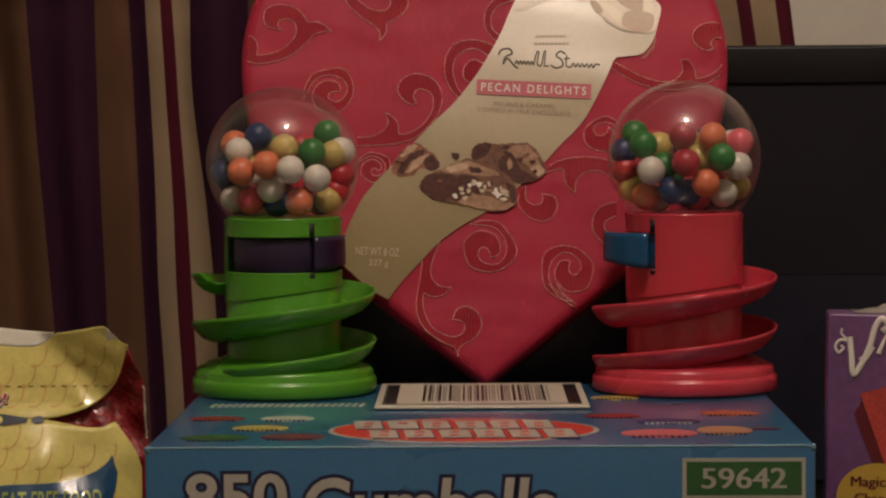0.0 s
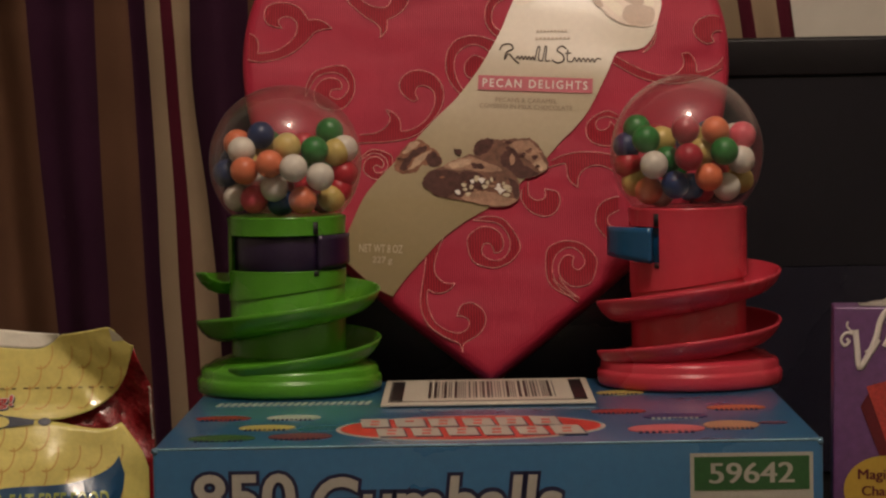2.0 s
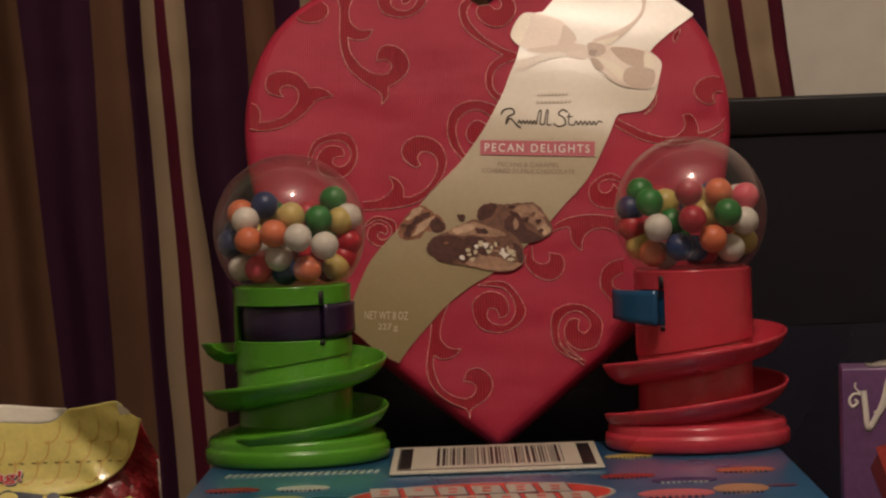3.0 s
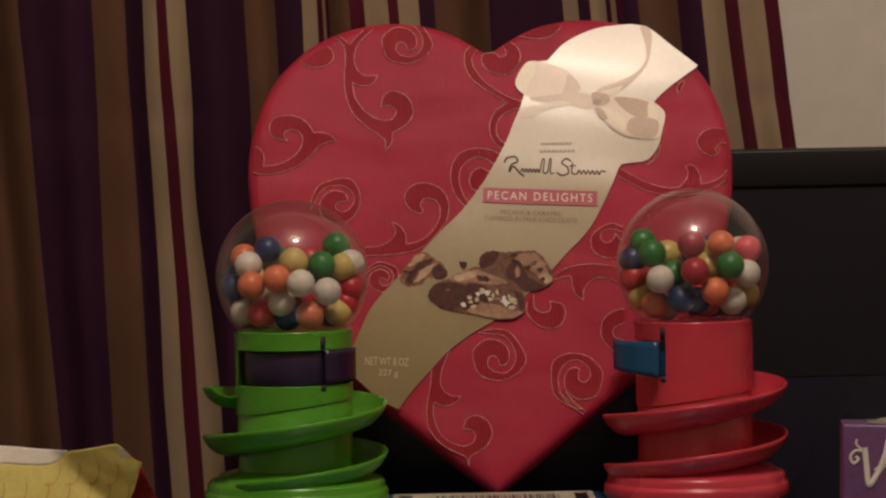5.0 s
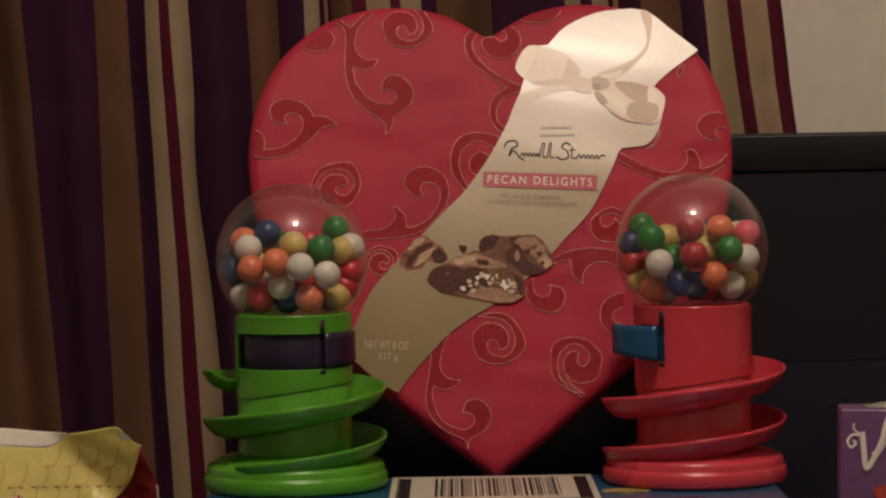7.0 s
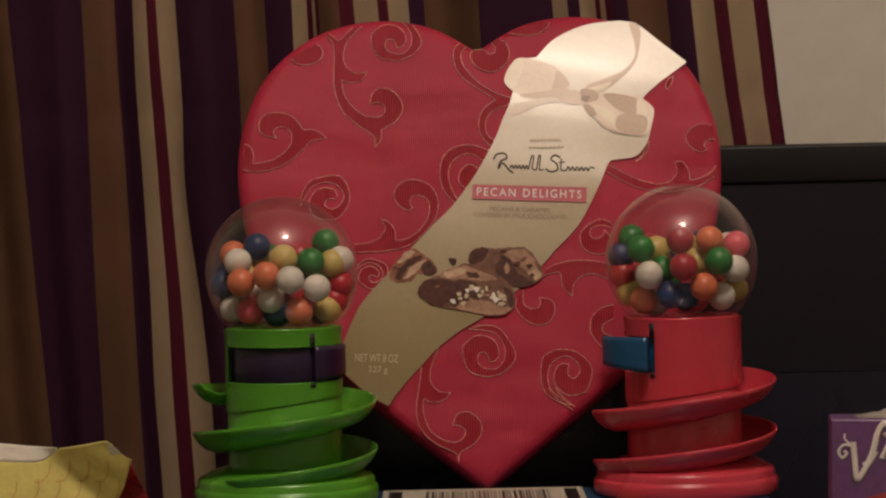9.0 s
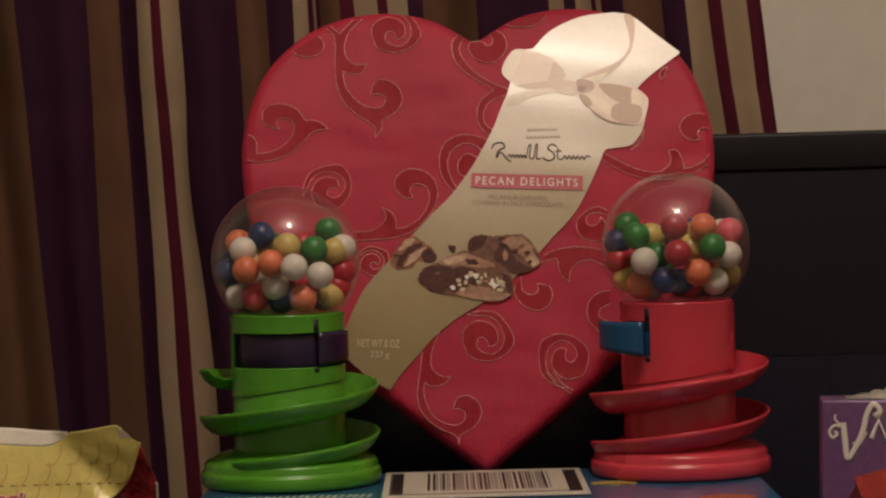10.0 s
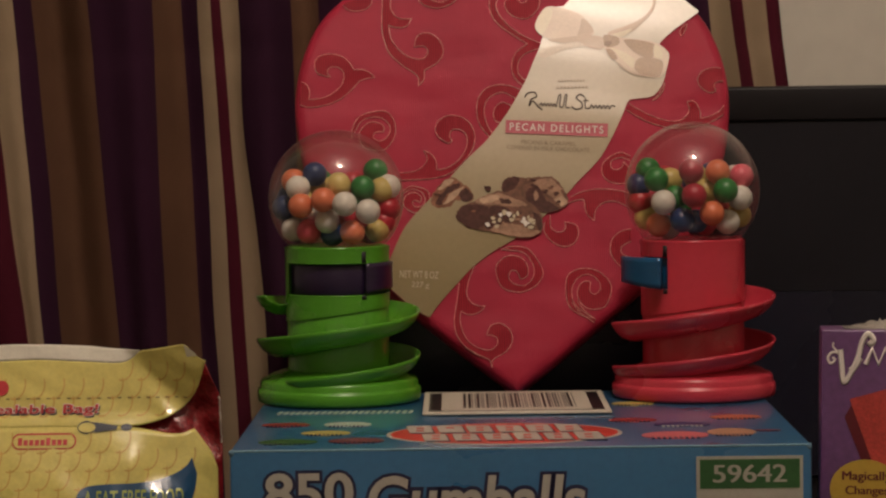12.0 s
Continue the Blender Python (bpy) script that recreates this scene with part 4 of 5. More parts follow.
    back = [(72.7, 184), (68.1, 173), (57.7, 152.8), (49.3, 142.2), (42.1, 135.2), (31.2, 123.1), (14.9, 108), (0.4, 97.2), (-12.4, 89.8), (-25.2, 80.3), (-34.8, 70.3), (-46, 58), (-53.3, 48.1)]
    low = [(-61, 52), (-70, 59.5), (-79, 68)]
    ring = spline(side, 6)[:-1] + spline(bowl + head, 6)[:-1] + [Vector(head[-1])] + spline(bowr, 6)[:-1] + spline(back, 6) + [Vector(p) for p in low]
    ring = [(p[0] / 1000, p[1] / 1000) for p in ring]
    def span(y):
        xs = [a[0] + (b[0] - a[0]) * (y - a[1]) / (b[1] - a[1]) for a, b in zip(ring, ring[1:] + ring[:1]) if (a[1] > y) != (b[1] > y)]
        return min(xs), max(xs)

    y_lo, y_hi = min(p[1] for p in ring) + 1e-5, max(p[1] for p in ring) - 1e-5

    def sheet(u, v):
        y = y_lo + (y_hi - y_lo) * v
        a, b = span(y)
        return (a + (b - a) * u, y, 0.0011)

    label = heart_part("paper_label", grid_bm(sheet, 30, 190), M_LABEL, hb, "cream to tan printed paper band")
    W = 0.0014
    tilt = radians(-3.1)
    lab = lambda x, y, dz=0.0: Matrix.Translation((x / 1000, y / 1000, W + dz)) @ pose(0, 0, 0, 0, 0, math.degrees(tilt))
    heart_part("banner", moved(plate(rect(0, 0, 0.0645, 0.0086), 0, 0.0003), lab(-4.6, 165.2)), M_BANNER, label, "rose printed banner", smooth=False)
    heart_part("lettering", moved(text_bm("PECAN DELIGHTS", 0.0590, 0.0048, 0.004, spacing=1.3), lab(-1.9, 167.0, 0.0005)), M_WHITE, label, smooth=False)
    heart_part("lettering", moved(text_bm("PECANS & CARAMEL", 0.0345, 0.0025), lab(5.3, 158.1, 0.0002)), M_INKSOFT, label, smooth=False)
    heart_part("lettering", moved(text_bm("COVERED IN MILK CHOCOLATE", 0.0520, 0.0025), lab(-3.8, 154.9, 0.0002)), M_INKSOFT, label, smooth=False)
    heart_part("lettering", moved(text_bm("NET WT 8 OZ", 0.0240, 0.0045), lab(-71.7, 73.4, 0.0002)), M_INKCREAM, label, smooth=False)
    heart_part("lettering", moved(text_bm("227 g", 0.0108, 0.0045), lab(-64.4, 66.2, 0.0002)), M_INKCREAM, label, smooth=False)
    bm = bmesh.new()
    for x, y, w in ((29.2, 198.6, 17.8), (28.3, 194.2, 20.5)):
        for k in range(9):
            plate(rect(x / 1000 + w / 9000 * k, y / 1000, x / 1000 + w / 9000 * (k + 0.7), y / 1000 + 0.0014), W, W + 0.0002, bm)
    heart_part("small_print", bm, M_INKPALE, label, "two rows of tiny unreadable print", smooth=False)
    # brand line as plain pen strokes
    stroke = bmesh.new()
    pts = [(8.0, 186.5), (9.6, 189.6), (14.0, 190.3), (15.5, 187.6), (12.0, 185.5), (11.0, 181.2), (13.2, 184.6), (17.0, 180.6), (19.5, 178.9)]
    tube([(p[0] / 1000, p[1] / 1000, W) for p in spline(pts, 6)], 0.00042, bm=stroke)
    wave = [(17.5 + 1.05 * k, 182.0 + (1.5 if k % 2 else -0.6)) for k in range(11)] + [(29.5, 188.6), (30.8, 189.0), (30.2, 182.0), (32.5, 181.6), (33.6, 189.0), (34.6, 189.2), (34.2, 181.5), (36.5, 181.2)]
    tube([(p[0] / 1000, p[1] / 1000, W) for p in spline(wave, 5)], 0.00036, bm=stroke)
    pts = [(45.8, 188.6), (43.0, 190.2), (40.6, 187.6), (43.8, 185.0), (44.4, 181.6), (40.8, 180.0), (37.8, 181.8)]
    tube([(p[0] / 1000, p[1] / 1000, W) for p in spline(pts, 6)], 0.00042, bm=stroke)
    wave = [(46.6, 188.0), (46.4, 182.0), (48.0, 181.0)] + [(49.3 + 1.25 * k, 181.8 + (1.7 if k % 2 else -0.6)) for k in range(12)] + [(65.5, 183.0)]
    tube([(p[0] / 1000, p[1] / 1000, W) for p in spline(wave, 5)], 0.00036, bm=stroke)
    tube([(45.0 / 1000, 0.1858, W), (48.6 / 1000, 0.1862, W)], 0.00034, bm=stroke)
    moved(stroke, Matrix.Translation((0.037, 0.1863, 0)) @ Matrix.Rotation(tilt, 4, "Z") @ Matrix.Translation((-0.037, -0.186, 0)))
    heart_part("brand_stroke", stroke, M_INK, label, "dark brown pen-like strokes")

    # printed pictures on the paper: sweets, then the ribbon bow
    def picture(name, material, pts, k, words):
        ragged = 0.0 if name == "bow_picture" else 1.1
        outline = []
        for p in spline(pts, 5, True):
            j = Vector((noise.noise((p.x * 0.45, p.y * 0.45, k)), noise.noise((p.x * 0.45, p.y * 0.45, 40 + k))))
            outline.append(((p.x + ragged * j.x) / 1000, (p.y + ragged * j.y) / 1000))
        heart_part(name, fill(outline, W - 0.00010 + 0.00004 * k), material, label, words, smooth=False)

    picture("sweet_picture", M_NUT, [(-52, 122.2), (-48.7, 129.2), (-41.3, 136.5), (-36.6, 136.4), (-31.9, 133), (-27.2, 128.6), (-24.8, 123.7), (-29, 120.9), (-35.3, 122.4), (-40.1, 118.6), (-46.4, 117.1), (-51.1, 119.5)], 0, "printed chocolate and pecan pieces")
    picture("sweet_picture", M_CHOC, [(-48.9, 120.8), (-43, 129.1), (-35, 133.1), (-33.8, 131.1), (-41.5, 125.8), (-46.4, 119.4)], 1, "printed chocolate and pecan pieces")
    picture("sweet_picture", M_NOUGAT, [(-44.5, 119.4), (-39.3, 127), (-31.9, 130.7), (-33.6, 127.5), (-39.4, 121.8)], 2, "printed chocolate and pecan pieces")
    picture("sweet_picture", M_CHOC, [(-33.6, 128.2), (-28.8, 129.3), (-25.1, 124), (-29, 121.2), (-33, 122.9)], 3, "printed chocolate and pecan pieces")
    picture("sweet_picture", M_NOUGAT, [(-47.8, 129.2), (-41.3, 135.5), (-37.5, 134.8), (-43.7, 129.7)], 4, "printed chocolate and pecan pieces")
    picture("sweet_picture", M_COCOA, [(-7.5, 130), (-5.5, 134.9), (-0, 137), (7.9, 135.8), (15.8, 136.6), (23.7, 136.4), (28.4, 133), (32.3, 126.4), (34.3, 120.8), (31, 116.7), (23, 113.6), (15.1, 114.5), (9, 120.5), (1.2, 124.6), (-5.7, 126.7)], 5, "printed chocolate and pecan pieces")
    picture("sweet_picture", M_CHOC, [(-7.5, 130), (-5.5, 134.9), (1.5, 137), (3.4, 133.7), (-0.3, 128.5), (-5.1, 126.7)], 6, "printed chocolate and pecan pieces")
    picture("sweet_picture", M_CARAMEL, [(12.5, 133.4), (22.1, 135.4), (27.4, 131.4), (31.2, 123.8), (33.3, 119.8), (27.9, 120), (21.8, 125), (15.6, 129.4)], 7, "printed chocolate and pecan pieces")
    picture("sweet_picture", M_CHOC, [(7.5, 123.1), (9.2, 128.6), (13.4, 130.8), (17.1, 128.4), (18.6, 123.5), (24.7, 118.4), (27.8, 115.8), (21.4, 113.4), (13.6, 115.2)], 8, "printed chocolate and pecan pieces")
    picture("sweet_picture", M_NOUGAT, [(26.4, 122.6), (31.2, 123.1), (32.6, 119.2), (28.8, 117.7)], 9, "printed chocolate and pecan pieces")
    picture("sweet_picture", M_CARAMEL, [(12.3, 126.3), (14.6, 127.5), (15.4, 122.9), (12.8, 121)], 10, "printed chocolate and pecan pieces")
    picture("sweet_picture", M_COCOA, [(-36.1, 112), (-32.2, 118.4), (-24.2, 121.4), (-17.8, 125.1), (-8.2, 127.5), (1.2, 125.6), (9, 120.5), (15.1, 115.5), (17.8, 108.9), (16.9, 101.5), (11.4, 97.8), (3.6, 97.4), (-5.8, 99.9), (-15.2, 101.5), (-26.2, 103.7), (-34, 108.1)], 11, "printed chocolate and pecan pieces")
    picture("sweet_picture", M_CHOC, [(-36.1, 112), (-32.2, 117.7), (-24.3, 119.1), (-16.4, 117.3), (-17.5, 111.5), (-20.8, 104.5), (-27.8, 103.7), (-33.4, 107.7)], 12, "printed chocolate and pecan pieces")
    picture("sweet_picture", M_CARAMEL, [(-24.2, 121.4), (-16.2, 125.1), (-6.7, 125.5), (1.1, 122.3), (8.9, 118.2), (1, 117.5), (-8.5, 118.7), (-19.5, 119)], 13, "printed chocolate and pecan pieces")
    picture("sweet_picture", M_NOUGAT, [(-21.7, 122), (-15.3, 124.4), (-8.9, 124.6), (-12.2, 121.1), (-18.5, 120)], 14, "printed chocolate and pecan pieces")
    picture("sweet_picture", M_CHOC, [(-9, 122.6), (-3.6, 122.1), (-1.5, 119.8), (-6.9, 119.6)], 15, "printed chocolate and pecan pieces")
    picture("sweet_picture", M_CHOC, [(-18.1, 113.1), (-13.2, 117.9), (-5.4, 116.7), (-0.7, 112.7), (-1.8, 107.9), (-8.8, 106.4), (-15.2, 103.4), (-18.9, 105.1)], 16, "printed chocolate and pecan pieces")
    picture("sweet_picture", M_CHOC, [(11.9, 113.9), (16.9, 109.9), (16.6, 102.5), (14.7, 101.6), (13.6, 107.4)], 17, "printed chocolate and pecan pieces")
    picture("sweet_picture", M_CARAMEL, [(-15.2, 102.7), (-8.8, 106.1), (0.7, 106.2), (10, 102.7), (16.3, 101.2), (10.5, 98.2), (2, 98.1), (-8.9, 100.3)], 18, "printed chocolate and pecan pieces")
    picture("sweet_picture", M_CHOC, [(-18.3, 130.3), (-15.7, 130.9), (-13.9, 128.3), (-16.5, 127)], 19, "printed chocolate and pecan pieces")
    rng = random.Random(9)
    for cx, cy, a, b, turn, tones in ((-9.0, 110.0, 21.0, 9.0, -12, (M_CHOC, M_CARAMEL, M_COCOA, M_NUT)), (20.0, 127.0, 16.0, 7.5, -28, (M_CHOC, M_CARAMEL, M_COCOA)), (-44.0, 124.0, 9.5, 6.0, 25, (M_CHOC, M_NUT, M_NOUGAT))):
        for k in range(16 if a > 10 else 5):
            q, d, r0 = rng.uniform(0, 6.28), 0.85 * math.sqrt(rng.random()), rng.uniform(0.5, 1.5)
            u, v = a * d * math.cos(q), b * d * math.sin(q)
            c, t = math.cos(radians(turn)), math.sin(radians(turn))
            x, y = cx + u * c - v * t, cy + u * t + v * c
            fleck = [((x + r0 * rng.uniform(0.8, 2.2) * math.cos(w)) / 1000, (y + r0 * rng.uniform(0.4, 1.0) * math.sin(w)) / 1000) for w in (2 * math.pi * j / 7 for j in range(7))]
            heart_part("sweet_picture", fill(fleck, W + 0.00072 + 0.000004 * k), rng.choice(tones), label, "printed chocolate and pecan pieces", smooth=False)
    for k, (cx, cy) in enumerate([(-16.4, 106.3), (-13.7, 110.4), (-12.5, 107.5), (-8.6, 112.2), (-6.4, 113.8), (-11, 104.9), (-2.9, 112.4), (0.2, 111), (2.4, 112.6), (6.4, 109.6), (9, 110.5), (10.8, 108.2), (7.6, 106.6), (12.3, 106.2), (10.1, 104), (5.1, 107.7), (-9.3, 109), (-1.8, 108.8)]):
        r0 = rng.uniform(1.1, 2.3)
        chip = [((cx + r0 * rng.uniform(0.4, 1.4) * math.cos(q)) / 1000, (cy + r0 * rng.uniform(0.4, 1.3) * math.sin(q)) / 1000) for q in (2 * math.pi * j / 7 for j in range(7))]
        heart_part("nut_picture", plate(chip, W + 0.0007, W + 0.00085 + 0.00002 * k), M_WHITE if k % 3 == 0 else M_INKCREAM, label, "pale chopped nuts", smooth=False)
    picture("bow_picture", M_BOWPALE, [(22.3, 249.3), (32.4, 249), (43.6, 244.8), (48.3, 240.4), (52.9, 232.5), (52.2, 230.4), (43, 228.2), (30, 227.6), (20.4, 229.6), (15.4, 237.1)], 0, "beige satin ribbon print")
    picture("bow_picture", M_BOWCREAM, [(22.3, 249.3), (26.8, 247.4), (25.6, 241.1), (20.4, 231.4), (15.4, 237.1)], 1, "beige satin ribbon print")
    picture("bow_picture", M_BOW, [(45.8, 241.5), (49.9, 238.6), (52.9, 232.5), (47.9, 229.8), (42.4, 229.3), (44.2, 235.2)], 2, "beige satin ribbon print")
    picture("bow_picture", M_BOW, [(23.5, 227.1), (34.9, 228.8), (44.7, 229.9), (52.2, 230.4), (46.2, 226.4), (34.8, 224.7)], 3, "beige satin ribbon print")
    picture("bow_picture", M_BOW, [(52.8, 229.7), (59.8, 227.4), (60.2, 222.5), (55.6, 219.9), (46, 222.9), (38, 223.9), (46.2, 226.4)], 4, "beige satin ribbon print")
    picture("bow_picture", M_BOWFAINT, [(46, 222.9), (33, 219.9), (21.5, 215), (17.4, 216.9), (20.1, 220.9), (34.8, 224.7), (42.9, 225.1)], 5, "beige satin ribbon print")
    picture("bow_picture", M_BOW, [(61.9, 231.2), (67.5, 233.8), (75.8, 236.7), (84.1, 241.1), (89.2, 246.2), (91.4, 251.5), (91.2, 258.7), (89.6, 266), (88.9, 270.8), (92.8, 270.7), (95.1, 265.9), (94.3, 256.8), (92.2, 247.9), (88.3, 242), (82.9, 236.5), (77.2, 231.8), (70.6, 229.2), (64, 227.6)], 6, "beige satin ribbon print")
    picture("bow_picture", M_BOWCREAM, [(62.5, 229.4), (70.7, 232), (77.2, 233.5), (72.8, 229.1), (65.6, 227.9)], 7, "beige satin ribbon print")
    picture("bow_picture", M_BOWPALE, [(63.1, 228), (78.5, 226.8), (88.2, 225.2), (93.9, 223.3), (99.1, 218.6), (99.8, 212.7), (97.4, 204.2), (93.4, 200.6), (85.4, 201.2), (75.9, 204.9), (68.1, 210.2), (62.6, 217.3), (59.6, 221.8)], 8, "beige satin ribbon print")
    picture("bow_picture", M_BOWBROWN, [(72, 226.3), (81.7, 226), (91.3, 223), (91, 218.1), (89.2, 213.4), (82.8, 214.9), (76.6, 219.3)], 9, "beige satin ribbon print")
    picture("bow_picture", M_BOWBROWN, [(80.5, 213.3), (87.6, 214.1), (95.6, 211.8), (96.2, 206), (92.8, 201.3), (83.8, 202.2), (78.2, 206.5)], 10, "beige satin ribbon print")
    picture("bow_picture", M_BOWCREAM, [(91.2, 222.3), (95.3, 220.1), (95.9, 213.2), (90.9, 214.7)], 11, "beige satin ribbon print")
    picture("bow_picture", M_BOWCREAM, [(62.8, 221.1), (70.1, 218.8), (77.9, 213.4), (77, 206.9), (71.4, 211.8), (66.5, 217.5)], 12, "beige satin ribbon print")
    picture("bow_picture", M_BOWBROWN, [(60.5, 220.4), (64.6, 219.3), (67.6, 213.7), (64.4, 213.1), (61.6, 216.9)], 13, "beige satin ribbon print")
    picture("bow_picture", M_BOWBROWN, [(59.2, 229.5), (67.3, 228.6), (69.4, 225), (67, 222.3), (60.5, 221.8)], 14, "beige satin ribbon print")
    picture("bow_picture", M_BOWDARK, [(60, 225.3), (64.2, 225.2), (62.8, 222.1), (59.6, 222.5)], 15, "beige satin ribbon print")
    picture("bow_picture", M_BOW, [(68.1, 210.6), (75.9, 205.2), (85.4, 201.5), (77.4, 202.8), (69.6, 207.8)], 16, "beige satin ribbon print")


heart_box()


# ---- yellow resealable bag ----
def bag():
    bg = empty("candy_bag", pose(0, 0.030, 0), "yellow foil resealable candy bag with a torn open corner", "bag")
    X0 = -0.215

    def depth(x, z):
        """How far forward the film stands at a place: full low down, flat at the top, creased."""
        low = max(0.0, min(1.0, (0.104 - z) / 0.10))
        full = (0.10 * max(0.0, min(1.0, (0.15 - z) / 0.05)) + 0.9 * math.sin(low * math.pi * 0.6)) * math.sin(max(0.02, min(0.98, (x - X0) / (-0.014 - X0))) * math.pi) ** 0.6
        cr = 0.0010 * noise.noise((x * 38, z * 30, 1.0)) + 0.0005 * noise.noise((x * 110, z * 95, 5.0)) + 0.0010 * abs(noise.noise((x * 30 + z * 60, z * 20, 9.0)))
        cr += 0.0034 * abs(noise.noise((x * 52 + z * 20, z * 46, 4.0))) * max(0.0, min(1.0, (x + 0.105) / 0.04)) * max(0.0, min(1.0, (0.096 - z) / 0.02))
        cr -= 0.64 * (z - 0.065) * math.exp(-((x + 0.047) / 0.012) ** 2 - ((z - 0.065) / 0.013) ** 2)
        cr += 0.0030 * math.exp(-((x + 0.044 + 0.9 * (z - 0.100)) / 0.0035) ** 2 - ((z - 0.100) / 0.009) ** 2)
        flap = max(0.0, (x + 0.072) * 0.64 + (z - 0.137) * 0.77)
        return 0.118 - 0.036 * full - cr - 0.75 * flap + 0.27 * max(0.0, z - 0.100)

    def pull(x):
        """The torn side is drawn in a little."""
        return x if x < -0.0715 else -0.0715 + (x + 0.0715) * 0.93

    def panel(name, low, high, material, push, nu=70, nv=36, x0=X0, x1=-0.014, label="", crumple=0.0):
        def fn(u, v):
            x = x0 + (x1 - x0) * u
            z = low(x) + (high(x) - low(x)) * v
            fold = crumple * (noise.noise((x * 85 + z * 40, z * 70, 2.0)) + 0.5 * abs(noise.noise((x * 160, z * 150 - x * 60, 6.0))))
            return (pull(x), depth(x, z) - push - fold, z)
        ob = part(name, grid_bm(fn, nu, nv), material, bg, label)
        s = ob.modifiers.new("thickness", "SOLIDIFY")
        s.thickness, s.offset = 0.0004, -1
        return ob

    def line(pts):
        def f(x):
            if x <= pts[0][0]:
                return pts[0][1]
            for (a, b), (c, d) in zip(pts, pts[1:]):
                if x <= c:
                    t = (x - a) / (c - a)
                    return b + (d - b) * t
            return pts[-1][1]
        return f

    def smooth_line(pts):
        return line([tuple(p) for p in spline(pts, 6)])

    top = smooth_line([(-0.215, 0.138), (-0.170, 0.1405), (-0.138, 0.1428), (-0.100, 0.1418), (-0.078, 0.1398), (-0.064, 0.1392), (-0.050, 0.1412), (-0.035, 0.1435), (-0.0315, 0.1392), (-0.0268, 0.1365), (-0.0215, 0.1335)])
    tear_up = smooth_line([(-0.215, 0.0970), (-0.12, 0.0970), (-0.085, 0.0970), (-0.072, 0.0970), (-0.0630, 0.0974), (-0.052, 0.0998), (-0.042, 0.1040), (-0.034, 0.1098), (-0.028, 0.1180), (-0.0245, 0.1270), (-0.0217, 0.1342)])
    strip = smooth_line([(-0.215, 0.1285), (-0.138, 0.1338), (-0.100, 0.1330), (-0.078, 0.1318), (-0.070, 0.1340), (-0.0645, 0.1388)])
    panel("upper_panel", tear_up, lambda x: min(top(x), max(strip(x), tear_up(x) + 0.0002)) if x < -0.0645 else max(top(x) - 0.0002, tear_up(x) + 0.0001), M_BAG, 0.0010, x1=-0.0217)
    panel("white_strip", strip, top, M_BAGWHITE, 0.0011, x1=-0.0646, nv=6, label="white film edge along the top")
    fold = bmesh.new()
    for q in (((-0.0352, 0.1456), (-0.0335, 0.1385), (-0.0268, 0.1392)), ((-0.0352, 0.1456), (-0.0268, 0.1392), (-0.0285, 0.1412))):
        fold.faces.new([fold.verts.new((pull(x), depth(x, z) - 0.003, z - 0.002)) for x, z in q])
    part("folded_corner", fold, M_BAGWHITE, bg, "turned-over pale corner", smooth=False)
    low_edge = smooth_line([(-0.215, 0.0970), (-0.12, 0.0970), (-0.085, 0.0970), (-0.072, 0.0968), (-0.064, 0.0958), (-0.054, 0.0940), (-0.044, 0.0925), (-0.036, 0.0928), (-0.0305, 0.0950), (-0.0268, 0.0905), (-0.023, 0.0860), (-0.0185, 0.0790), (-0.0162, 0.0720)])
    panel("lower_panel", lambda x: 0.0, low_edge, M_BAG, 0.0010, x1=-0.0162)
    side = lambda x: 0.134 if x < -0.024 else 0.134 - (x + 0.024) * 2.2
    panel("red_inside", lambda x: 0.0, side, M_BAGRED, -0.0065, x0=-0.075, x1=-0.0140, nu=40, nv=60, label="glossy crumpled red film inside the tear", crumple=0.0032)
    torn = [(-0.0142 + 0.0012 * noise.noise((k * 0.9, 1.0, 0)), 0.086 + 0.0011 * k) for k in range(26)]
    part("torn_edge", tube([(pull(x), depth(x, z) + 0.001, z) for x, z in torn], 0.0005), M_BAGWHITE, bg, "ragged pale torn edge")
    panel("back_panel", lambda x: 0.0, lambda x: top(x) - 0.003, M_BAGWHITE, -0.012, nv=8, x1=-0.0400)

    def on(bm, push):
        return mapped(bm, lambda c: Vector((pull(c.x), depth(c.x, c.y) - push, c.y)))

    # printed fish-scale arcs
    arcs = bmesh.new()
    for j in range(14):
        for i in range(20):
            cx, cz = -0.215 + 0.0112 * i + (0.0056 if j % 2 else 0), 0.003 + 0.0098 * j
            pts = [(cx + 0.0066 * math.cos(t), cz + 0.0088 * math.sin(t)) for t in (math.radians(-108 + 16 * k) for k in range(9))]
            if any(x > -0.024 or x < X0 or not (0.002 < z < low_edge(x) - 0.001 or tear_up(x) + 0.001 < z < min(strip(x), top(x)) - 0.001) for x, z in pts):
                continue
            o = [(x, z) for x, z in pts]
            i2 = [(x - 0.0008 * math.cos(math.radians(-108 + 16 * k)), z - 0.0008 * math.sin(math.radians(-108 + 16 * k))) for k, (x, z) in enumerate(pts)]
            va, vb = [arcs.verts.new((x, z, 0)) for x, z in o], [arcs.verts.new((x, z, 0)) for x, z in i2]
            for k in range(8):
                arcs.faces.new((va[k], va[k + 1], vb[k + 1], vb[k]))
    tagged(part("scale_print", on(arcs, 0.00125), M_SCALE, bg, "orange fish-scale print", smooth=False), kind="stuff")
    dash = bmesh.new()
    for k in range(30):
        x = -0.205 + 0.0058 * k
        if x < -0.036:
            plate(rect(x, 0.1122, x + 0.0022, 0.1127), 0, 0.0001, dash)
    part("dash_print", on(dash, 0.0016), M_INK, bg, "dashed cutting line", smooth=False)

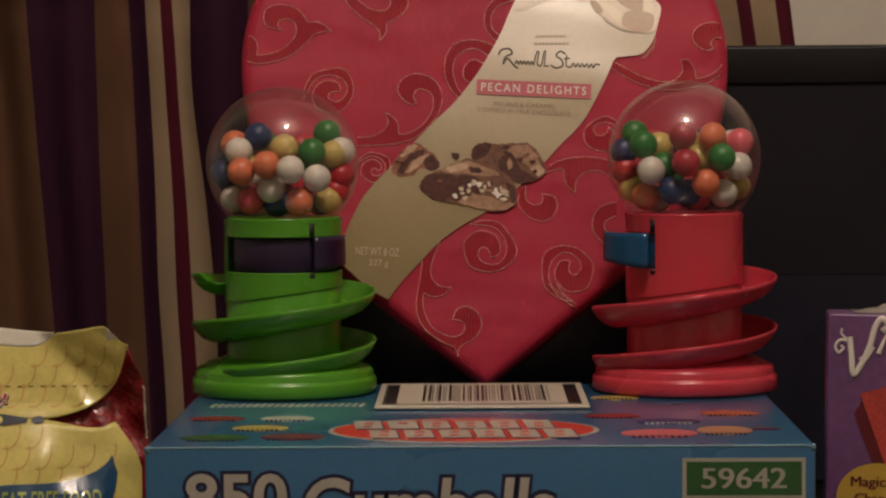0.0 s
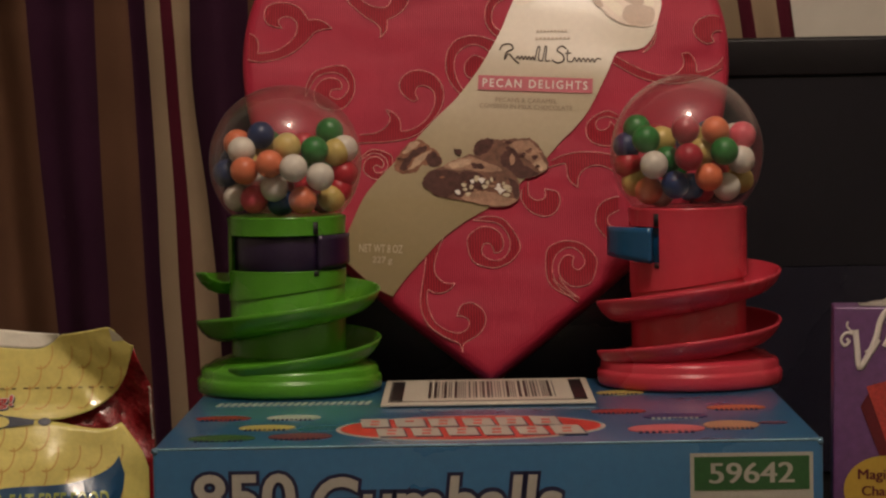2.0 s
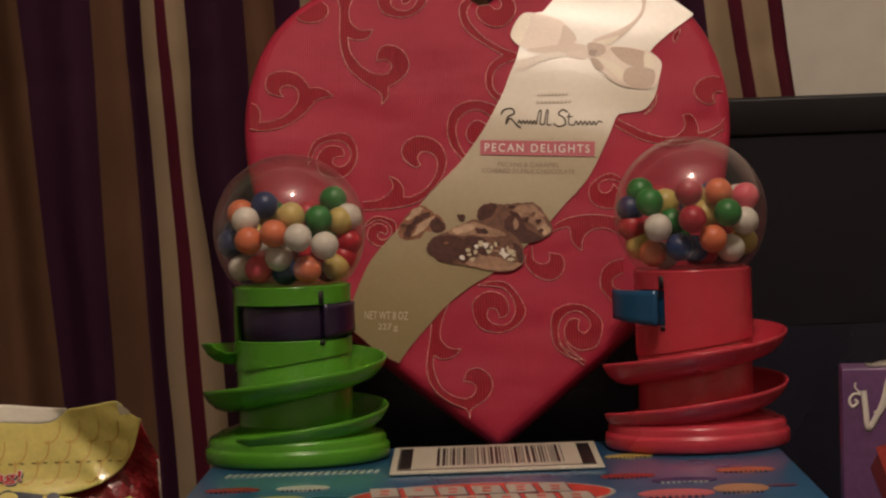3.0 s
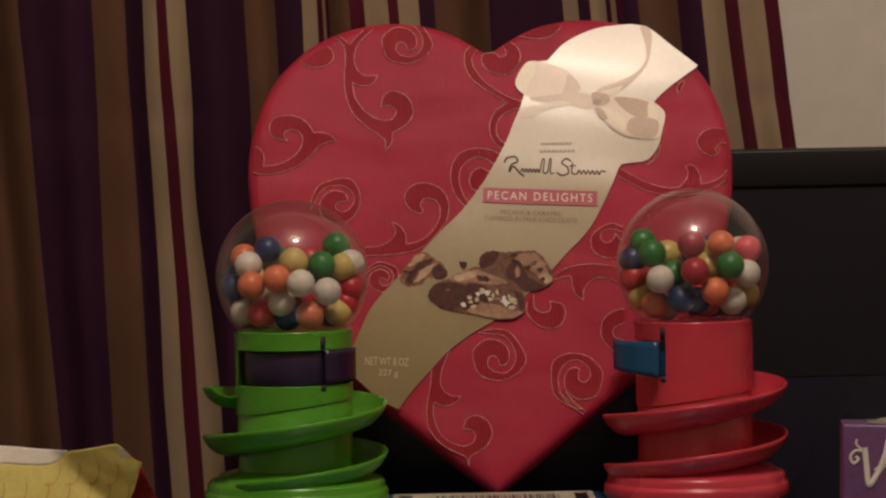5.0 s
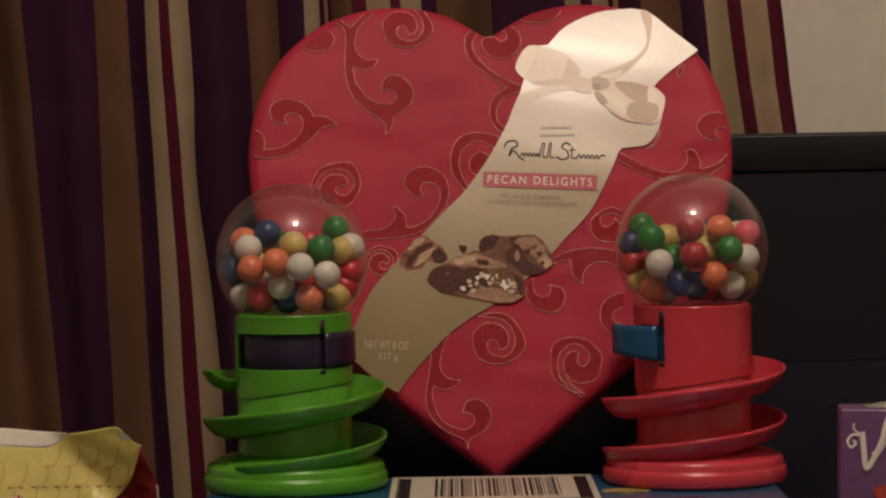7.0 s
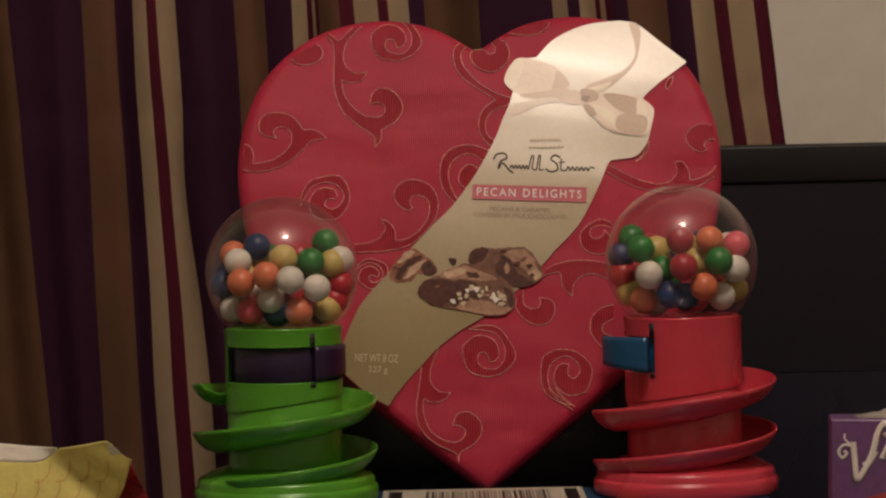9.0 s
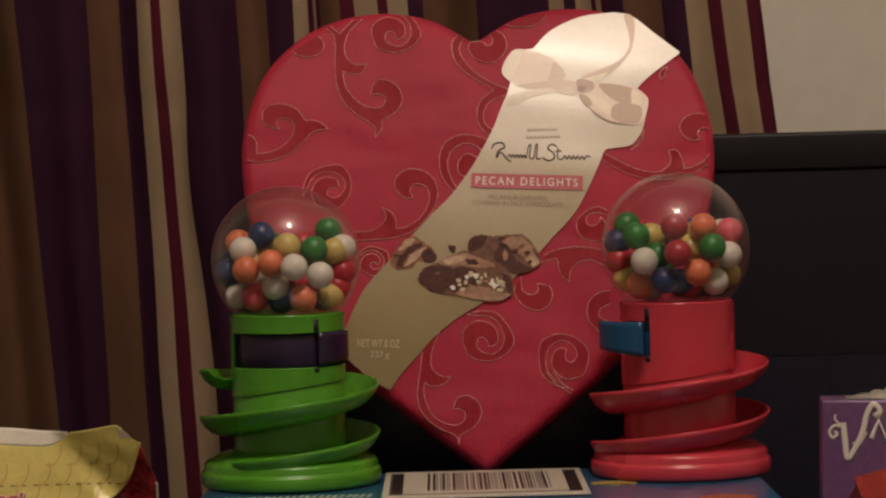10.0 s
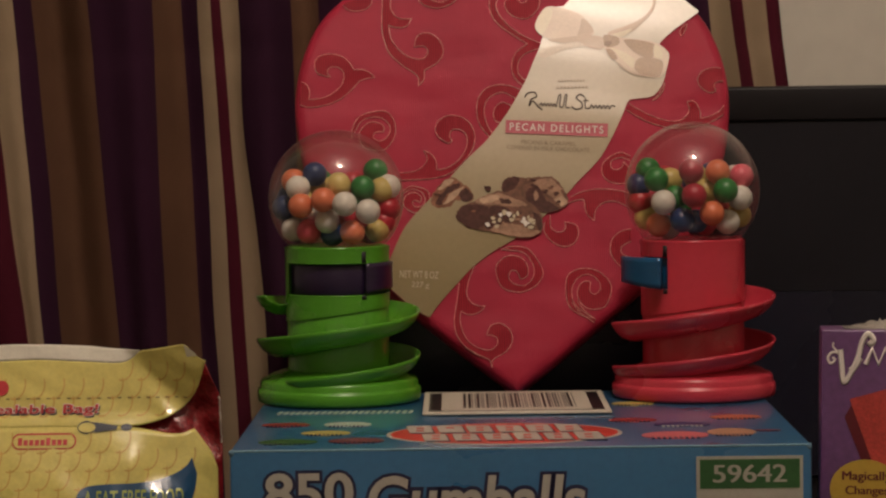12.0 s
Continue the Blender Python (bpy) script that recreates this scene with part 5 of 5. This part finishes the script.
    def words(text, x, z, w, h, m, push, fat=0.0, shear=0.0):
        bm = text_bm(text, w, h, fat, shear)
        bmesh.ops.triangulate(bm, faces=bm.faces[:])
        moved(bm, Matrix.Translation((x, z, 0)))
        part("lettering", on(bm, push), m, bg, smooth=False)

    words("Resealable Bag!", -0.1656, 0.1016, 0.0785, 0.0070, M_SLIDER, 0.0012, 0.045, 0.05)
    words("Resealable Bag!", -0.1666, 0.1024, 0.079, 0.0072, M_WHITE, 0.0014, 0.045, 0.05)
    words("Resealable Bag!", -0.1663, 0.1028, 0.0782, 0.0064, M_ROSE, 0.0019, 0.012, 0.05)
    for grow, m, push in ((0.0009, M_ROSE, 0.0012), (0.0, M_BAG, 0.0016)):
        cap = [(-0.1320 - (0.0035 + grow) * math.sin(t), 0.0893 + (0.0035 + grow) * math.cos(t)) for t in (math.pi * k / 10 for k in range(11))] + \
              [(-0.1040 + (0.0035 + grow) * math.sin(t), 0.0893 - (0.0035 + grow) * math.cos(t)) for t in (math.pi * k / 10 for k in range(11))]
        part("capsule_print", on(plate(cap, 0, 0.0001), push), m, bg, smooth=False)
    for k in range(9):
        x = -0.1327 + 0.0032 * k
        part("capsule_bar", on(plate(rect(x, 0.0873, x + 0.0024, 0.0913 if k in (0, 5) else 0.0903), 0, 0.0001), 0.0019), M_ROSE, bg, smooth=False)
    # zip-slider picture
    ring = [(-0.0930 + 0.0065 * math.cos(t) * (1.0 if math.cos(t) < 0 else 1.15), 0.0966 + 0.0037 * math.sin(t) * (1 if math.cos(t) < 0 else 0.8)) for t in (2 * math.pi * k / 30 for k in range(30))]
    part("slider_picture", on(plate(ring, 0, 0.0001), 0.0014), M_SLIDER, bg, smooth=False)
    part("slider_picture", on(plate(ellipse(-0.0940, 0.0966, 0.0049, 0.0027, 20), 0, 0.0001), 0.0018), M_BAG, bg, smooth=False)
    part("slider_picture", on(plate([(-0.0895, 0.0939), (-0.0770, 0.0952), (-0.0765, 0.0974), (-0.0895, 0.0994)], 0, 0.0001), 0.0017), M_SLIDER, bg, smooth=False)
    part("slider_picture", on(plate(ellipse(-0.0715, 0.0964, 0.0034, 0.0018, 16), 0, 0.0001), 0.0017), M_SLIDER, bg, smooth=False)
    # blue banner with lime words
    up = spline([(-0.0985, 0.0580), (-0.0965, 0.0625), (-0.092, 0.0650), (-0.082, 0.0660), (-0.060, 0.0665), (-0.046, 0.0690), (-0.036, 0.0735), (-0.0315, 0.0790)], 6)
    dn = spline([(-0.0285, 0.0700), (-0.030, 0.0600), (-0.036, 0.0520), (-0.060, 0.0490), (-0.082, 0.0485), (-0.092, 0.0495), (-0.0965, 0.0520), (-0.0985, 0.0560)], 6)
    bm = bmesh.new()
    k = min(len(up), len(dn))
    a = [bm.verts.new((p[0], p[1], 0)) for p in up[:k]]
    b = [bm.verts.new((p[0], p[1], 0)) for p in reversed(dn[:k])]
    for i in range(k - 1):
        bm.faces.new((b[i], b[i + 1], a[i + 1], a[i]))
    bmesh.ops.subdivide_edges(bm, edges=bm.edges[:], cuts=2, use_grid_fill=True)
    part("banner_print", on(bm, 0.0018), M_BAGBLUE, bg, "blue printed banner", smooth=False)
    words("A FAT FREE FOOD", -0.0940, 0.0530, 0.0580, 0.0098, M_LIME, 0.0024, 0.01)
    part("dot_print", on(plate(ellipse(-0.1440, 0.1185, 0.0042, 0.0042, 24), 0, 0.0001), 0.0018), M_ROSE, bg, smooth=False)


bag()


# ---- violet sweet box ----
def sweet_box():
    sb = empty("sweet_box", pose(0.3100, 0.052, 0.0, 0, 0.8, -5), "violet printed card sweet box with a red picture, wrapped in film", "box")
    W, H = 0.088, 0.1545
    part("box_body", box_bm((0, 0, 0), (W, 0.028, H), 0.0012), M_VIOLET, sb)
    at = lambda x, z, d: Matrix.Translation((x, -d, z)) @ FRONT

    def flat(name, outline, d, m, label=""):
        part(name, moved(plate(outline, 0, 0.0002), at(0, 0, d)), m, sb, label, smooth=False)

    # picture of a red block
    flat("block_side", [(0.0125, 0.108), (0.0190, 0.1195), (0.0355, 0.0700), (0.0290, 0.066)], 0.0002, M_REDSIDE)
    flat("block_picture", [(0.0152, 0.1175), (0.050, 0.1275), (0.088 - 0.0005, 0.1375), (0.088 - 0.0005, 0.066), (0.040, 0.072), (0.0275, 0.0835)], 0.0004, M_REDBLOCK, "red and orange printed block")
    # large pale initial as plain slabs
    for nm, o in (("slab_shadow", 0.0016), ("slab", 0.0)):
        m = M_NAVY if o else M_WHITE
        d = 0.0006 if o else 0.0008
        flat(nm, [(0.0378 - o, 0.0925 - o), (0.0470 + o, 0.0915 - o), (0.0478 + o, 0.1260 + o), (0.0383 - o, 0.1240 + o)], d, m)
        flat(nm, [(0.0478 - o, 0.1180 - o), (0.0618 + o, 0.1205 - o), (0.0620 + o, 0.1290 + o), (0.0478 - o, 0.1262 + o)], d + 0.0001, m)
        flat(nm, [(0.0478 - o, 0.1040 - o), (0.0558 + o, 0.1055 - o), (0.0558 + o, 0.1125 + o), (0.0478 - o, 0.1105 + o)], d + 0.0002, m)
    # curly brand mark as plain strokes
    mark = bmesh.new()
    Y = lambda pts: [(x, y, 0.0) for x, y in spline(pts, 6)]
    tube(Y([(0.0100, 0.1440), (0.0108, 0.1360), (0.0120, 0.1265), (0.0160, 0.1320), (0.0195, 0.1400), (0.0215, 0.1480), (0.0245, 0.1525), (0.0275, 0.1495), (0.0262, 0.1470), (0.0248, 0.1485)]), 0.0015, bm=mark)
    tube(Y([(0.0105, 0.1415), (0.0060, 0.1425), (0.0035, 0.1395), (0.0050, 0.1365), (0.0072, 0.1385), (0.0058, 0.1398)]), 0.0007, bm=mark)
    tube(Y([(0.0085, 0.1430), (0.0062, 0.1455), (0.0065, 0.1478)]), 0.0005, bm=mark)
    tube([(0.0235 + 0.0034 * k, 0.1448 if k % 2 else 0.1362, 0) for k in range(9)], 0.00135, bm=mark)
    tube(Y([(0.0210, 0.1395), (0.0170, 0.1330), (0.0150, 0.1345)]), 0.0011, bm=mark)
    tube(Y([(0.0505, 0.1440), (0.0500, 0.1365), (0.0535, 0.1358), (0.0532, 0.1385)]), 0.0010, bm=mark)
    mapped(mark, lambda c: Vector((c.x, -0.0003 + c.z * 0.3, c.y)))
    part("brand_stroke", mark, M_WHITE, sb, "white curly strokes")
    # badge
    flat("badge", ellipse(0.0238, 0.0695, 0.0188, 0.0158, 40), 0.0010, M_BADGE, "mustard yellow round badge")
    for text, x, z, w, h in (("Magically", 0.0114, 0.0728, 0.0256, 0.0062), ("Changes", 0.0132, 0.0652, 0.0225, 0.0060), ("Color!", 0.0160, 0.0580, 0.0160, 0.0052)):
        if text == "Color!":
            bars = bmesh.new()
            for k in range(4):
                plate(rect(x + 0.004 * k, z, x + 0.004 * k + 0.003, z + 0.004), 0, 0.0001, bars)
            part("badge_bars", moved(bars, at(0, 0, 0.0014)), M_REDSIDE, sb, smooth=False)
        else:
            for shift in (0.0, 0.0004):
                part("lettering", moved(text_bm(text, w, h, 0.0), at(x + shift, z, 0.0014 + shift * 0.2)), M_REDSIDE, sb, smooth=False)
    # crumpled film standing up from the top
    def crumple(u, v):
        x = 0.012 + 0.074 * u
        h = 0.0065 * (0.3 + abs(noise.noise((u * 7, 3.0, 0)))) * (1.6 if 0.25 < u < 0.6 else 0.8) * min(1, u * 6)
        return (x, 0.004 + 0.02 * v + 0.002 * noise.noise((u * 12, v * 6, 1)), H + 0.0004 + h * math.sin(v * math.pi) * (1 + 0.5 * noise.noise((u * 19, v * 9, 4))))
    part("film_wrap", grid_bm(crumple, 60, 16), M_WRAPWHITE, sb, "crumpled translucent film")


sweet_box()
